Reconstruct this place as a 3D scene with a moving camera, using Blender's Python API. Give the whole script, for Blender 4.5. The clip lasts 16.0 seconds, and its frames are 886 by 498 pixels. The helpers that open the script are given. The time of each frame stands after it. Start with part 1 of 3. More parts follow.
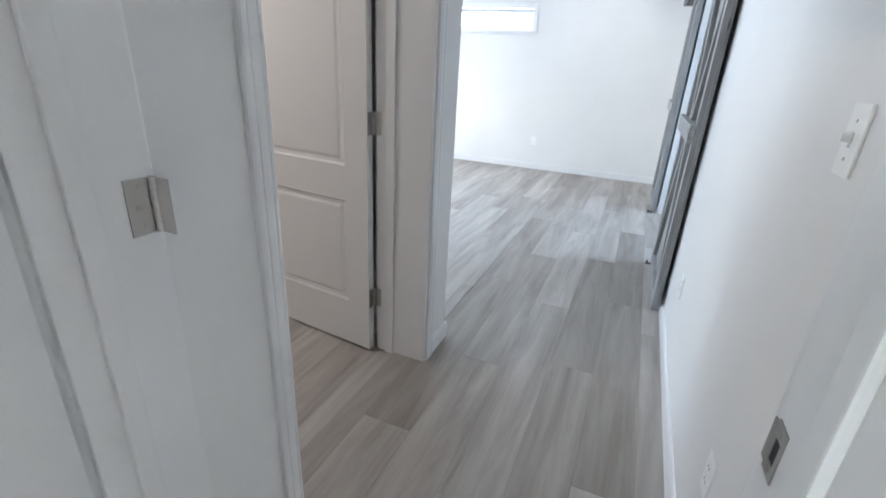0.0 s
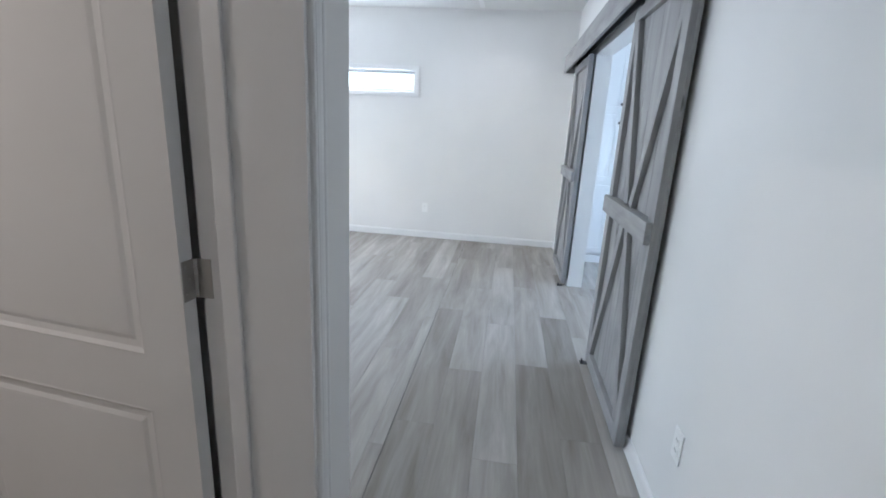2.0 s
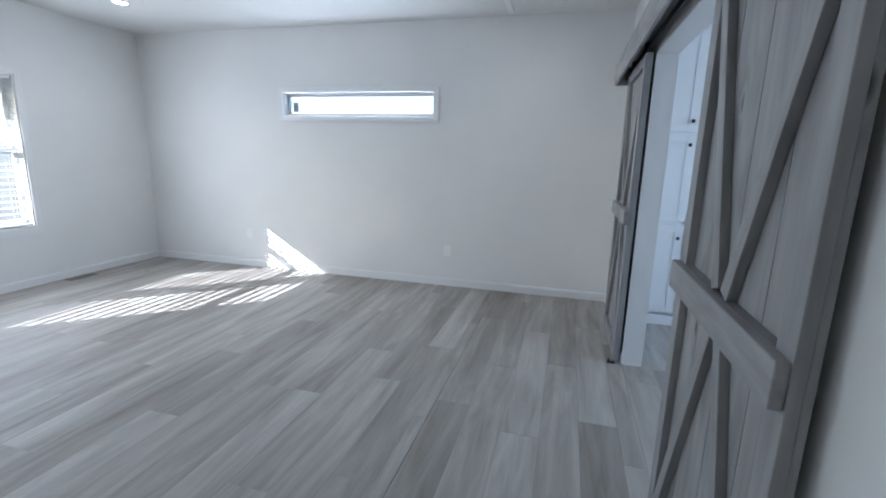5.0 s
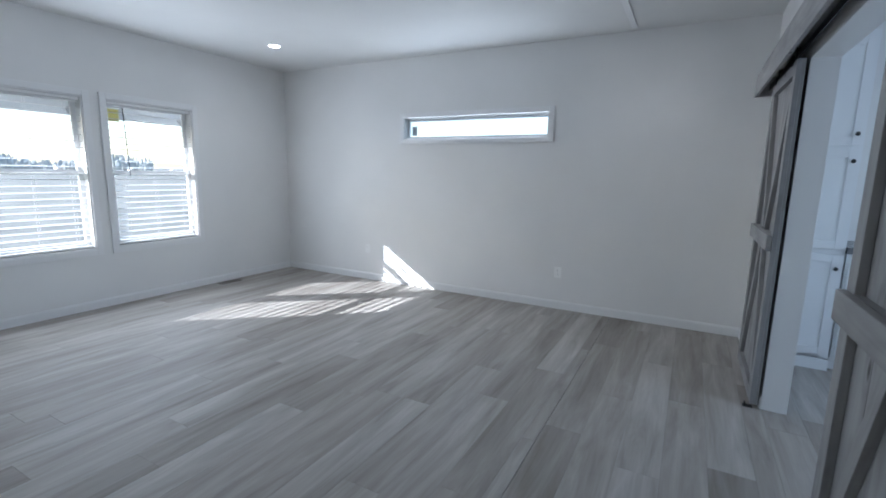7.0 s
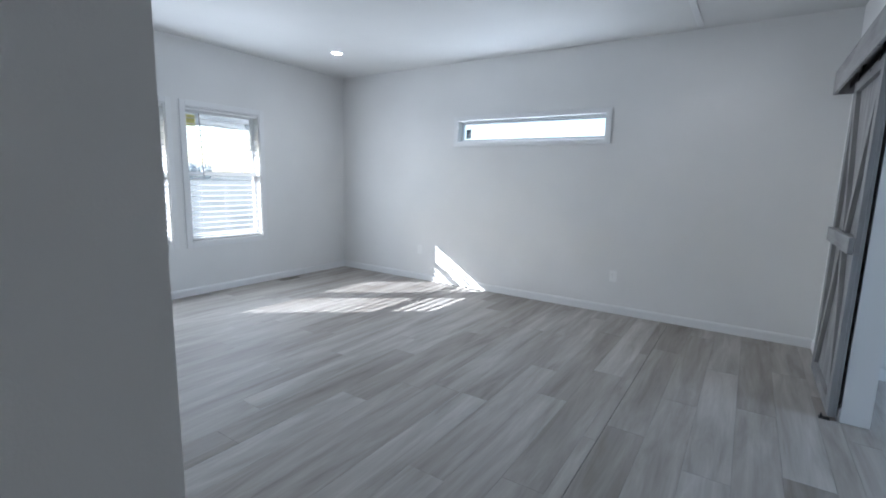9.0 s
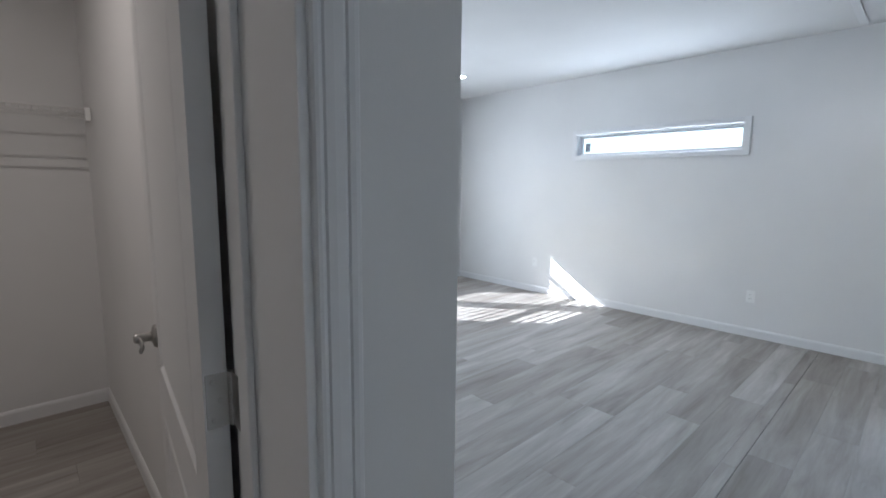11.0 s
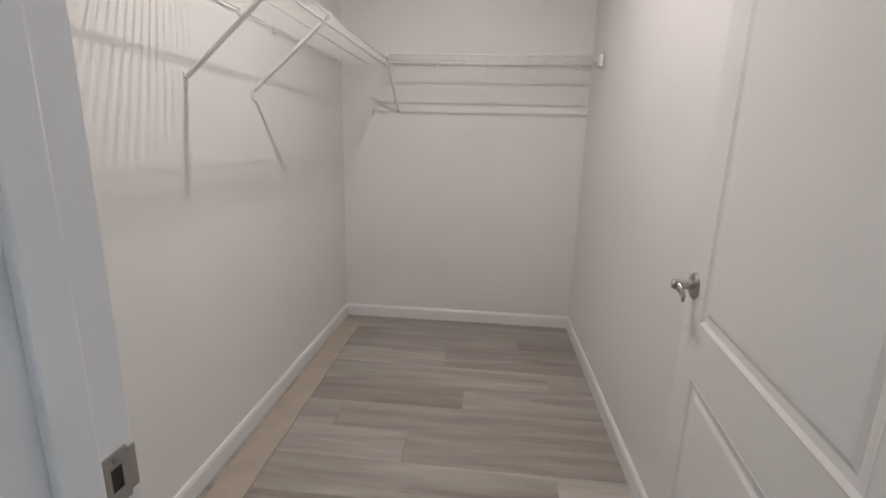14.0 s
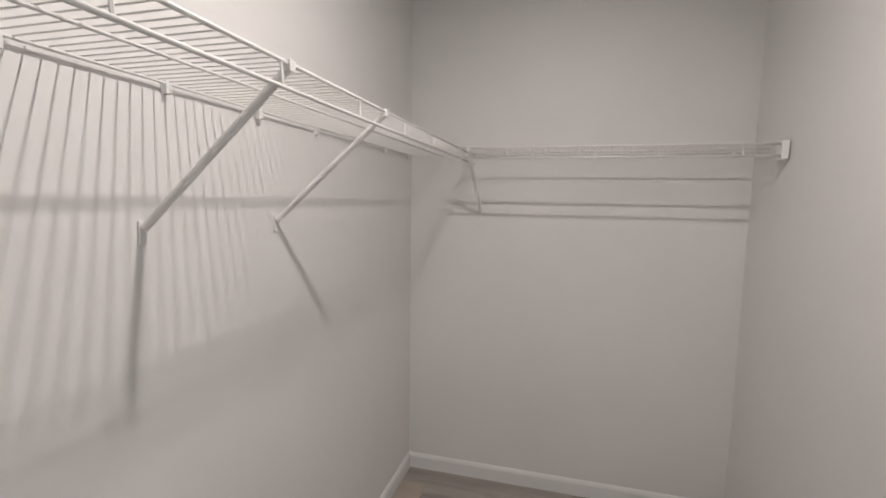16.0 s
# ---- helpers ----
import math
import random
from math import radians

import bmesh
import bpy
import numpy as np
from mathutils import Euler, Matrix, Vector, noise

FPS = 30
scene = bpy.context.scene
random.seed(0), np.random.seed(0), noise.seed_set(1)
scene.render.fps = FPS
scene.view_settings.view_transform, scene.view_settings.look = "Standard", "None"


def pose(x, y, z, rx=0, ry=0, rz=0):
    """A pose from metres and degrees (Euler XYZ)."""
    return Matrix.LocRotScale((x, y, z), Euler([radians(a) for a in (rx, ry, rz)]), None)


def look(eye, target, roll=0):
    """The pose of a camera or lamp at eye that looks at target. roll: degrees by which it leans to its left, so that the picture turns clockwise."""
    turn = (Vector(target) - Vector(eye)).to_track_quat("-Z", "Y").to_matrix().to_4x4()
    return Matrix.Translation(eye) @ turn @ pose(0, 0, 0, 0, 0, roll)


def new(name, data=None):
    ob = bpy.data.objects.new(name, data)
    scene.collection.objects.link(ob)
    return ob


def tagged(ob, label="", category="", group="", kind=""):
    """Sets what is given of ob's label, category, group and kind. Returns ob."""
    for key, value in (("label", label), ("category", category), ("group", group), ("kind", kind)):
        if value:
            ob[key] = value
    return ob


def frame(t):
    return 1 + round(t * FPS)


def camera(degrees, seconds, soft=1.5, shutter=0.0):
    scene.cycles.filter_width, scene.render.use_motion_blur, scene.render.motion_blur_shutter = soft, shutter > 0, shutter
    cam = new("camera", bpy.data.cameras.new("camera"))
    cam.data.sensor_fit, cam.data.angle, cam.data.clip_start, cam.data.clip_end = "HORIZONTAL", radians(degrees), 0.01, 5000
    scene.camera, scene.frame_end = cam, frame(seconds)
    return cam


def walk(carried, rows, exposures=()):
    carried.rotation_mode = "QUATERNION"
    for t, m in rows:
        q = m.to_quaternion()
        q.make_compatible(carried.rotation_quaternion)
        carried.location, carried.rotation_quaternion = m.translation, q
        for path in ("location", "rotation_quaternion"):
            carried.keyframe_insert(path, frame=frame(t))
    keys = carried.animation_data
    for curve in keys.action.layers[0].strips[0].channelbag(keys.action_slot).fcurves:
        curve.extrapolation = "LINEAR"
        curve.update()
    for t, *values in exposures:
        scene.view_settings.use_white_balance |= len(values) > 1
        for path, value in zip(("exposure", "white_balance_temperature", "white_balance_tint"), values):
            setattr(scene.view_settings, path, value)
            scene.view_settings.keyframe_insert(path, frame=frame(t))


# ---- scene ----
cam = camera(88.4, 16.0, 1.8)
PATH = [
    (0, (-0.317, 1.036, 1.289), (-1.014, 2.757, 0.545), 3.1),
    (0.5, (-0.476, 1.19, 1.343), (-1.004, 2.992, 0.656), 3.1),
    (1, (-0.559, 1.371, 1.354), (-0.916, 3.241, 0.741), 3.5),
    (1.5, (-0.628, 1.584, 1.389), (-0.907, 3.486, 0.838), 3.3),
    (2, (-0.661, 1.809, 1.407), (-0.909, 3.724, 0.887), 3.1),
    (2.5, (-0.62, 2.066, 1.404), (-0.852, 3.993, 0.919), 2.6),
    (3, (-0.572, 2.295, 1.405), (-0.821, 4.222, 0.929), 2.6),
    (5.5, (-0.460, 2.861, 1.417), (-1.091, 4.722, 1.043), 1.3),
    (6, (-0.474, 2.826, 1.417), (-1.244, 4.640, 1.080), 1.2),
    (6.5, (-0.493, 2.812, 1.408), (-1.358, 4.585, 1.088), 1.2),
    (7, (-0.500, 2.799, 1.395), (-1.436, 4.534, 1.067), 1.2),
    (7.5, (-0.493, 2.762, 1.375), (-1.489, 4.466, 1.049), 1.5),
    (8, (-0.515, 2.741, 1.346), (-1.567, 4.412, 1.031), 1.5),
    (10.5, (-0.595, 2.519, 1.373), (-1.845, 4.052, 1.076), 1.0),
    (11, (-0.575, 2.435, 1.4), (-2.019, 3.792, 1.128), 0.7),
    (11.5, (-0.592, 2.349, 1.369), (-2.282, 3.388, 1.114), 0.4),
    (12, (-0.619, 2.276, 1.372), (-2.495, 2.911, 1.094), 0.6),
    (12.5, (-0.63, 2.262, 1.373), (-2.591, 2.496, 1.058), 0.4),
    (13, (-0.667, 2.274, 1.369), (-2.633, 2.354, 1.009), 0.9),
    (13.5, (-0.819, 2.222, 1.283), (-2.774, 2.194, 0.864), 1.1),
    (14, (-0.918, 2.171, 1.298), (-2.855, 1.983, 0.836), 1.5),
    (14.5, (-1.082, 2.169, 1.333), (-2.998, 1.831, 0.87), 1.6),
    (15, (-1.289, 2.078, 1.358), (-3.198, 1.674, 0.921), 1.4),
    (15.5, (-1.525, 2.004, 1.391), (-3.436, 1.56, 1.004), 1.1),
    (16, (-1.699, 1.979, 1.551), (-3.619, 1.459, 1.337), 0.9),
]
EXPOSURES = [
    (0.0, 3.35, 5850, 10), (1.0, 3.15, 5850, 10), (2.0, 2.9, 5850, 10), (3.0, 2.6, 5850, 10), (5.5, 1.97, 5750, 10),
    (6.5, 1.76, 5750, 10), (8.0, 1.72, 5750, 10), (10.5, 2.24, 5780, 10), (11.5, 2.2, 5800, 10), (12.0, 2.55, 5850, 10),
    (12.5, 3.27, 5900, 10), (13.2, 3.44, 5930, 10), (16.0, 3.32, 5950, 10),
]
walk(cam, [(t, look(eye, target, roll)) for t, eye, target, roll in PATH], EXPOSURES)


# ---- world, sun, large lights ----
SUN_DIR = Vector((1.0, 0.833, -0.63)).normalized()
world = bpy.data.worlds.new("sky_world")
world.use_nodes = True
scene.world = world
wn = world.node_tree.nodes
wl = world.node_tree.links
sky = wn.new("ShaderNodeTexSky")
sky.sky_type = "NISHITA"
sky.sun_disc = False
sky.sun_elevation = math.asin(-SUN_DIR.z)
sky.sun_rotation = math.atan2(-SUN_DIR.x, -SUN_DIR.y)
wl.new(sky.outputs[0], wn["Background"].inputs[0])
wn["Background"].inputs[1].default_value = 0.12

sun_data = bpy.data.lights.new("sun", "SUN")
sun_data.energy, sun_data.angle, sun_data.color = 5.0, radians(0.30), (1.0, 0.985, 0.96)
sun = new("sun", sun_data)
sun.rotation_mode = "QUATERNION"
sun.rotation_quaternion = SUN_DIR.to_track_quat("-Z", "Y")


def area_lamp(name, m, w, h, watts, colour):
    d = bpy.data.lights.new(name, "AREA")
    d.shape, d.size, d.size_y, d.energy, d.color = "RECTANGLE", w, h, watts, colour
    ob = new(name, d)
    ob.matrix_world = m
    return ob


DAY = (0.86, 0.93, 1.0)
# area lamps added at the openings to carry skylight in
area_lamp("opening_fill", pose(-5.50, 5.70, 1.32, 0, -90, 0), 1.40, 0.80, 4.3, DAY)
area_lamp("opening_fill", pose(-5.50, 4.63, 1.32, 0, -90, 0), 1.40, 0.80, 4.3, DAY)
area_lamp("opening_fill", pose(-2.72, 7.500, 1.90, -90, 0, 0), 1.70, 0.26, 4.3, DAY)
# bathroom and entry room: added fill lamps, no window known there
area_lamp("opening_fill", pose(2.74, 5.6, 1.45, 0, 90, 0), 1.10, 1.40, 7.6, (0.70, 0.84, 1.0))
area_lamp("opening_fill", pose(-1.5, -1.95, 1.35, 90, 0, 180), 1.60, 1.30, 4.6, DAY)


closet_disc = bpy.data.lights.new("closet_lamp_light", "AREA")
closet_disc.shape, closet_disc.size, closet_disc.size_y, closet_disc.energy, closet_disc.color = "RECTANGLE", 0.036, 0.08, 1.8, (1.0, 0.86, 0.74)
closet_disc.spread = radians(176)
new("closet_lamp_light", closet_disc).location = (-2.49, 1.98, 2.665)


# ---- materials ----
def material(name):
    m = bpy.data.materials.new(name)
    m.use_nodes = True
    nt = m.node_tree
    return m, nt, nt.nodes["Principled BSDF"]


def node(nt, kind, **kw):
    n = nt.nodes.new(kind)
    for k, v in kw.items():
        n.inputs[k.replace("_", " ")].default_value = v
    return n


def coords(nt, scale, which="Object"):
    tc = nt.nodes.new("ShaderNodeTexCoord")
    mp = nt.nodes.new("ShaderNodeMapping")
    mp.inputs["Scale"].default_value = scale
    nt.links.new(tc.outputs[which], mp.inputs["Vector"])
    return mp.outputs["Vector"]


def ramp(nt, fac, stops):
    r = nt.nodes.new("ShaderNodeValToRGB")
    e = r.color_ramp.elements
    while len(e) < len(stops):
        e.new(0.5)
    for el, (p, c) in zip(e, stops):
        el.position, el.color = p, (*c, 1)
    nt.links.new(fac, r.inputs["Fac"])
    return r.outputs["Color"]


def bump(nt, bsdf, height, strength, distance):
    b = nt.nodes.new("ShaderNodeBump")
    b.inputs["Strength"].default_value, b.inputs["Distance"].default_value = strength, distance
    nt.links.new(height, b.inputs["Height"])
    nt.links.new(b.outputs["Normal"], bsdf.inputs["Normal"])


def painted(name, colour, rough, grain=260.0, depth=0.0006, vary=0.03):
    """Rolled paint: faint tone drift at two sizes and a fine stipple."""
    m, nt, b = material(name)
    big = node(nt, "ShaderNodeTexNoise", Scale=1.3, Detail=3.0)
    nt.links.new(coords(nt, (1, 1, 1)), big.inputs["Vector"])
    lo = tuple(c * (1 - vary) for c in colour)
    hi = tuple(min(1, c * (1 + vary)) for c in colour)
    nt.links.new(ramp(nt, big.outputs["Fac"], [(0.3, lo), (0.7, hi)]), b.inputs["Base Color"])
    fine = node(nt, "ShaderNodeTexNoise", Scale=grain, Detail=2.0)
    nt.links.new(coords(nt, (1, 1, 1)), fine.inputs["Vector"])
    bump(nt, b, fine.outputs["Fac"], 0.25, depth)
    b.inputs["Roughness"].default_value = rough
    return m


def metal(name, colour, rough):
    m, nt, b = material(name)
    n = node(nt, "ShaderNodeTexNoise", Scale=40.0, Detail=3.0)
    nt.links.new(coords(nt, (1, 1, 12)), n.inputs["Vector"])
    mr = nt.nodes.new("ShaderNodeMapRange")
    mr.inputs["To Min"].default_value, mr.inputs["To Max"].default_value = rough * 0.9, rough * 1.12
    nt.links.new(n.outputs["Fac"], mr.inputs["Value"])
    nt.links.new(mr.outputs["Result"], b.inputs["Roughness"])
    b.inputs["Base Color"].default_value = (*colour, 1)
    b.inputs["Metallic"].default_value = 1.0
    return m


def plank_material(name):
    """Grey vinyl plank: long streaks along local y, a tone of its own for each plank."""
    m, nt, b = material(name)
    info = nt.nodes.new("ShaderNodeObjectInfo")
    tc = nt.nodes.new("ShaderNodeTexCoord")
    off = nt.nodes.new("ShaderNodeVectorMath")
    off.operation = "SCALE"
    off.inputs[0].default_value = (37.0, 61.0, 17.0)
    nt.links.new(info.outputs["Random"], off.inputs["Scale"])
    add = nt.nodes.new("ShaderNodeVectorMath")
    add.operation = "ADD"
    nt.links.new(tc.outputs["Object"], add.inputs[0])
    nt.links.new(off.outputs[0], add.inputs[1])

    def streak(scale, sx, sy, detail, dist):
        mp = nt.nodes.new("ShaderNodeMapping")
        mp.inputs["Scale"].default_value = (sx, sy, 1)
        nt.links.new(add.outputs[0], mp.inputs["Vector"])
        n = node(nt, "ShaderNodeTexNoise", Scale=scale, Detail=detail, Roughness=0.6, Distortion=dist)
        nt.links.new(mp.outputs[0], n.inputs["Vector"])
        return n.outputs["Fac"]

    broad = streak(1.0, 11.0, 1.15, 5.0, 0.5)
    fine = streak(1.0, 90.0, 3.0, 3.0, 0.2)
    c1 = ramp(nt, broad, [(0.26, (0.252, 0.231, 0.207)), (0.42, (0.345, 0.323, 0.297)), (0.56, (0.408, 0.386, 0.361)), (0.76, (0.510, 0.490, 0.464))])
    c2 = ramp(nt, fine, [(0.3, (0.95, 0.945, 0.94)), (0.7, (1.03, 1.03, 1.03))])
    tone = ramp(nt, info.outputs["Random"], [(0.0, (0.79, 0.765, 0.745)), (0.3, (0.93, 0.915, 0.90)), (0.65, (1.02, 1.015, 1.01)), (1.0, (1.13, 1.135, 1.14))])
    for other in (c2, tone):
        mx = nt.nodes.new("ShaderNodeMix")
        mx.data_type, mx.blend_type = "RGBA", "MULTIPLY"
        mx.inputs["Factor"].default_value = 1.0
        nt.links.new(c1, mx.inputs["A"])
        nt.links.new(other, mx.inputs["B"])
        c1 = mx.outputs["Result"]
    nt.links.new(c1, b.inputs["Base Color"])
    b.inputs["Roughness"].default_value = 0.58
    b.inputs["Specular IOR Level"].default_value = 0.35
    bump(nt, b, fine, 0.3, 0.0006)
    return m


def barn_wood(name):
    """Grey-stained knotty boards: grain along local z, dark knots, worn pale patches."""
    m, nt, b = material(name)
    info = nt.nodes.new("ShaderNodeObjectInfo")
    tc = nt.nodes.new("ShaderNodeTexCoord")
    off = nt.nodes.new("ShaderNodeVectorMath")
    off.operation = "SCALE"
    off.inputs[0].default_value = (11.0, 23.0, 41.0)
    nt.links.new(info.outputs["Random"], off.inputs["Scale"])
    add = nt.nodes.new("ShaderNodeVectorMath")
    add.operation = "ADD"
    nt.links.new(tc.outputs["Object"], add.inputs[0])
    nt.links.new(off.outputs[0], add.inputs[1])

    def mapped(s):
        mp = nt.nodes.new("ShaderNodeMapping")
        mp.inputs["Scale"].default_value = s
        nt.links.new(add.outputs[0], mp.inputs["Vector"])
        return mp.outputs[0]

    grain = node(nt, "ShaderNodeTexNoise", Scale=1.0, Detail=5.0, Roughness=0.6, Distortion=0.6)
    nt.links.new(mapped((38, 38, 2.0)), grain.inputs["Vector"])
    patch = node(nt, "ShaderNodeTexNoise", Scale=1.0, Detail=3.0, Distortion=0.8)
    nt.links.new(mapped((9, 9, 2.2)), patch.inputs["Vector"])
    knot = nt.nodes.new("ShaderNodeTexVoronoi")
    knot.inputs["Scale"].default_value = 1.0
    nt.links.new(mapped((7.0, 7.0, 2.6)), knot.inputs["Vector"])
    c = ramp(nt, patch.outputs["Fac"], [(0.22, (0.215, 0.213, 0.213)), (0.5, (0.300, 0.297, 0.297)), (0.78, (0.385, 0.382, 0.382))])
    g = ramp(nt, grain.outputs["Fac"], [(0.3, (0.89, 0.885, 0.88)), (0.65, (1.05, 1.05, 1.05))])
    k = ramp(nt, knot.outputs["Distance"], [(0.035, (0.25, 0.235, 0.225)), (0.075, (0.70, 0.69, 0.68)), (0.10, (1.05, 1.05, 1.05)), (0.20, (0.86, 0.855, 0.85)), (0.3, (1, 1, 1))])
    for other in (g, k):
        mx = nt.nodes.new("ShaderNodeMix")
        mx.data_type, mx.blend_type = "RGBA", "MULTIPLY"
        mx.inputs["Factor"].default_value = 1.0
        nt.links.new(c, mx.inputs["A"])
        nt.links.new(other, mx.inputs["B"])
        c = mx.outputs["Result"]
    nt.links.new(c, b.inputs["Base Color"])
    b.inputs["Roughness"].default_value = 0.62
    bump(nt, b, grain.outputs["Fac"], 0.35, 0.0015)
    return m


def glass_material(name):
    m, nt, b = material(name)
    b.inputs["Base Color"].default_value = (0.97, 0.99, 0.98, 1)
    b.inputs["Transmission Weight"].default_value = 1.0
    b.inputs["Roughness"].default_value = 0.0
    b.inputs["IOR"].default_value = 1.02
    return m


def glowing(name, colour, strength):
    m, nt, b = material(name)
    b.inputs["Base Color"].default_value = (*colour, 1)
    b.inputs["Emission Color"].default_value = (*colour, 1)
    b.inputs["Emission Strength"].default_value = strength
    return m


def mottled(name, a, c, scale, rough=0.9):
    m, nt, b = material(name)
    n = node(nt, "ShaderNodeTexNoise", Scale=scale, Detail=6.0)
    nt.links.new(coords(nt, (1, 1, 1)), n.inputs["Vector"])
    nt.links.new(ramp(nt, n.outputs["Fac"], [(0.3, a), (0.7, c)]), b.inputs["Base Color"])
    b.inputs["Roughness"].default_value = rough
    return m


WALL = painted("wall_paint", (0.78, 0.775, 0.765), 0.55, 220, 0.0008)
CEIL = painted("ceiling_paint", (0.75, 0.75, 0.74), 0.75, 120, 0.0012)
TRIM = painted("trim_paint", (0.80, 0.80, 0.80), 0.32, 90, 0.0003, 0.015)
DOORP = painted("door_paint", (0.78, 0.78, 0.775), 0.38, 150, 0.0004, 0.015)
CABP = painted("cabinet_paint", (0.80, 0.81, 0.82), 0.35, 120, 0.0003, 0.015)
PLANK = plank_material("vinyl_plank")
SUBFLOOR = mottled("subfloor", (0.10, 0.09, 0.08), (0.15, 0.135, 0.12), 20)
BARN = barn_wood("grey_barn_wood")
NICKEL = metal("brushed_nickel", (0.42, 0.41, 0.395), 0.32)
DARKMETAL = metal("dark_metal", (0.06, 0.06, 0.065), 0.42)
BLACKM = painted("black_enamel", (0.02, 0.02, 0.022), 0.35)
WIRE = painted("white_vinyl_wire", (0.80, 0.795, 0.78), 0.38, 100, 0.0002, 0.01)
PLASTIC = painted("white_plastic", (0.86, 0.86, 0.85), 0.3, 100, 0.0002, 0.01)
SLAT = painted("blind_slat", (0.82, 0.82, 0.81), 0.4, 100, 0.0002, 0.01)
VINYL = painted("window_vinyl", (0.80, 0.81, 0.82), 0.35, 100, 0.0002, 0.01)
GLASS = glass_material("window_glass")
TAN = mottled("tan_strip", (0.40, 0.345, 0.29), (0.47, 0.41, 0.345), 9, 0.6)
LED = glowing("led_diffuser", (1.0, 0.98, 0.95), 12.0)
COUNTER = mottled("counter_top", (0.10, 0.10, 0.11), (0.25, 0.25, 0.26), 60, 0.25)
GRAVEL = mottled("dry_grass", (0.10, 0.10, 0.09), (0.19, 0.185, 0.165), 0.6)
# far trees paler than foliage: the distance haze is put into the colour
WOODS = mottled("woods", (0.34, 0.345, 0.33), (0.48, 0.485, 0.47), 0.8)
SIDING = painted("siding", (0.55, 0.57, 0.60), 0.6)
YELLOW = painted("yellow_label", (0.80, 0.74, 0.24), 0.5)
GREYLABEL = painted("grey_label", (0.45, 0.50, 0.56), 0.5)
REGISTER = painted("register_brown", (0.20, 0.18, 0.16), 0.5)
DARKVOID = painted("slot_dark", (0.03, 0.03, 0.03), 0.7)


# ---- mesh helpers ----
def box(bm, x0, x1, y0, y1, z0, z1, bevel=0.0, m=None):
    made = bmesh.ops.create_cube(bm, size=1.0)["verts"]
    for v in made:
        v.co = Vector(((x0 + x1) / 2 + v.co.x * (x1 - x0), (y0 + y1) / 2 + v.co.y * (y1 - y0), (z0 + z1) / 2 + v.co.z * (z1 - z0)))
    if bevel:
        es = list({e for v in made for e in v.link_edges})
        out = bmesh.ops.bevel(bm, geom=es, offset=bevel, segments=2, affect="EDGES", profile=0.6)
        made = list({v for f in out["faces"] for v in f.verts} | {v for v in made if v.is_valid})
    if m:
        bmesh.ops.transform(bm, matrix=m, verts=made)
    return made


def tube(bm, p, q, r, n=8, r2=None):
    p, q = Vector(p), Vector(q)
    d = q - p
    m = Matrix.Translation((p + q) / 2) @ d.to_track_quat("Z", "Y").to_matrix().to_4x4()
    return bmesh.ops.create_cone(bm, cap_ends=True, segments=n, radius1=r, radius2=r if r2 is None else r2, depth=d.length, matrix=m)["verts"]


def lathe(bm, profile, m=None, n=24):
    """Turns (radius, height) pairs about local z."""
    rings = []
    for r, h in profile:
        rings.append([bm.verts.new((r * math.cos(2 * math.pi * i / n), r * math.sin(2 * math.pi * i / n), h)) for i in range(n)])
    for a, c in zip(rings, rings[1:]):
        for i in range(n):
            bm.faces.new((a[i], a[(i + 1) % n], c[(i + 1) % n], c[i]))
    bm.faces.new(list(reversed(rings[0])))
    bm.faces.new(rings[-1])
    vs = [v for r in rings for v in r]
    if m:
        bmesh.ops.transform(bm, matrix=m, verts=vs)
    return vs


def finish(name, bm, mat, m=None, smooth=False):
    bmesh.ops.recalc_face_normals(bm, faces=bm.faces[:])
    me = bpy.data.meshes.new(name)
    bm.to_mesh(me)
    bm.free()
    me.materials.append(mat)
    if smooth:
        for p in me.polygons:
            p.use_smooth = True
    ob = new(name, me)
    if m is not None:
        ob.matrix_world = m
    return ob


def part(name, bm, mat, parent, label="", m=None, smooth=False):
    """One mesh under a thing or a part, m relative to its parent."""
    ob = finish(name, bm, mat, None, smooth)
    ob.parent = parent
    if m is not None:
        ob.matrix_local = m
    if label:
        tagged(ob, label)
    return ob


def thing(name, m, label, category, group="", kind=""):
    ob = new(name)
    ob.matrix_world = m
    ob.empty_display_size = 0.1
    return tagged(ob, label, category, group, kind)


def boxes(name, mat, items, label, category, bevel=0.0):
    bm = bmesh.new()
    for it in items:
        box(bm, *it, bevel=bevel)
    return tagged(finish(name, bm, mat), label, category, kind="structure")


def one_box(name, mat, parent, dims, bevel=0.0, label="", m=None):
    bm = bmesh.new()
    box(bm, *dims, bevel=bevel)
    return part(name, bm, mat, parent, label, m)


# ---- the plan, in metres ----
H = 2.71                      # ceiling
XL, YF = -5.57, 7.505         # window wall, far wall
XH = -1.05                    # hall side of the closet wall
XC = -1.29                    # closet side of that wall
Y0, Y1 = 1.803, 2.682          # closet doorway
YS = 2.912                    # bedroom corner
CY0, CY1, CX = 1.145, 2.785, -4.09   # closet
EX0, EX1 = -1.015, -0.123     # entry doorway
EY0, EY1 = 1.33, 1.50         # entry wall
BY0, BY1 = 4.57, 6.05         # bathroom opening
DH = 2.06                     # door openings

# large structure
boxes("floor", SUBFLOOR, [(-5.72, 2.9, -2.1, 7.65, -0.20, -0.006)], "dark subfloor under grey vinyl planks", "floor")
boxes("ceiling", CEIL, [(-5.72, 2.9, -2.1, 7.65, H, H + 0.12)], "flat white painted ceiling", "ceiling")

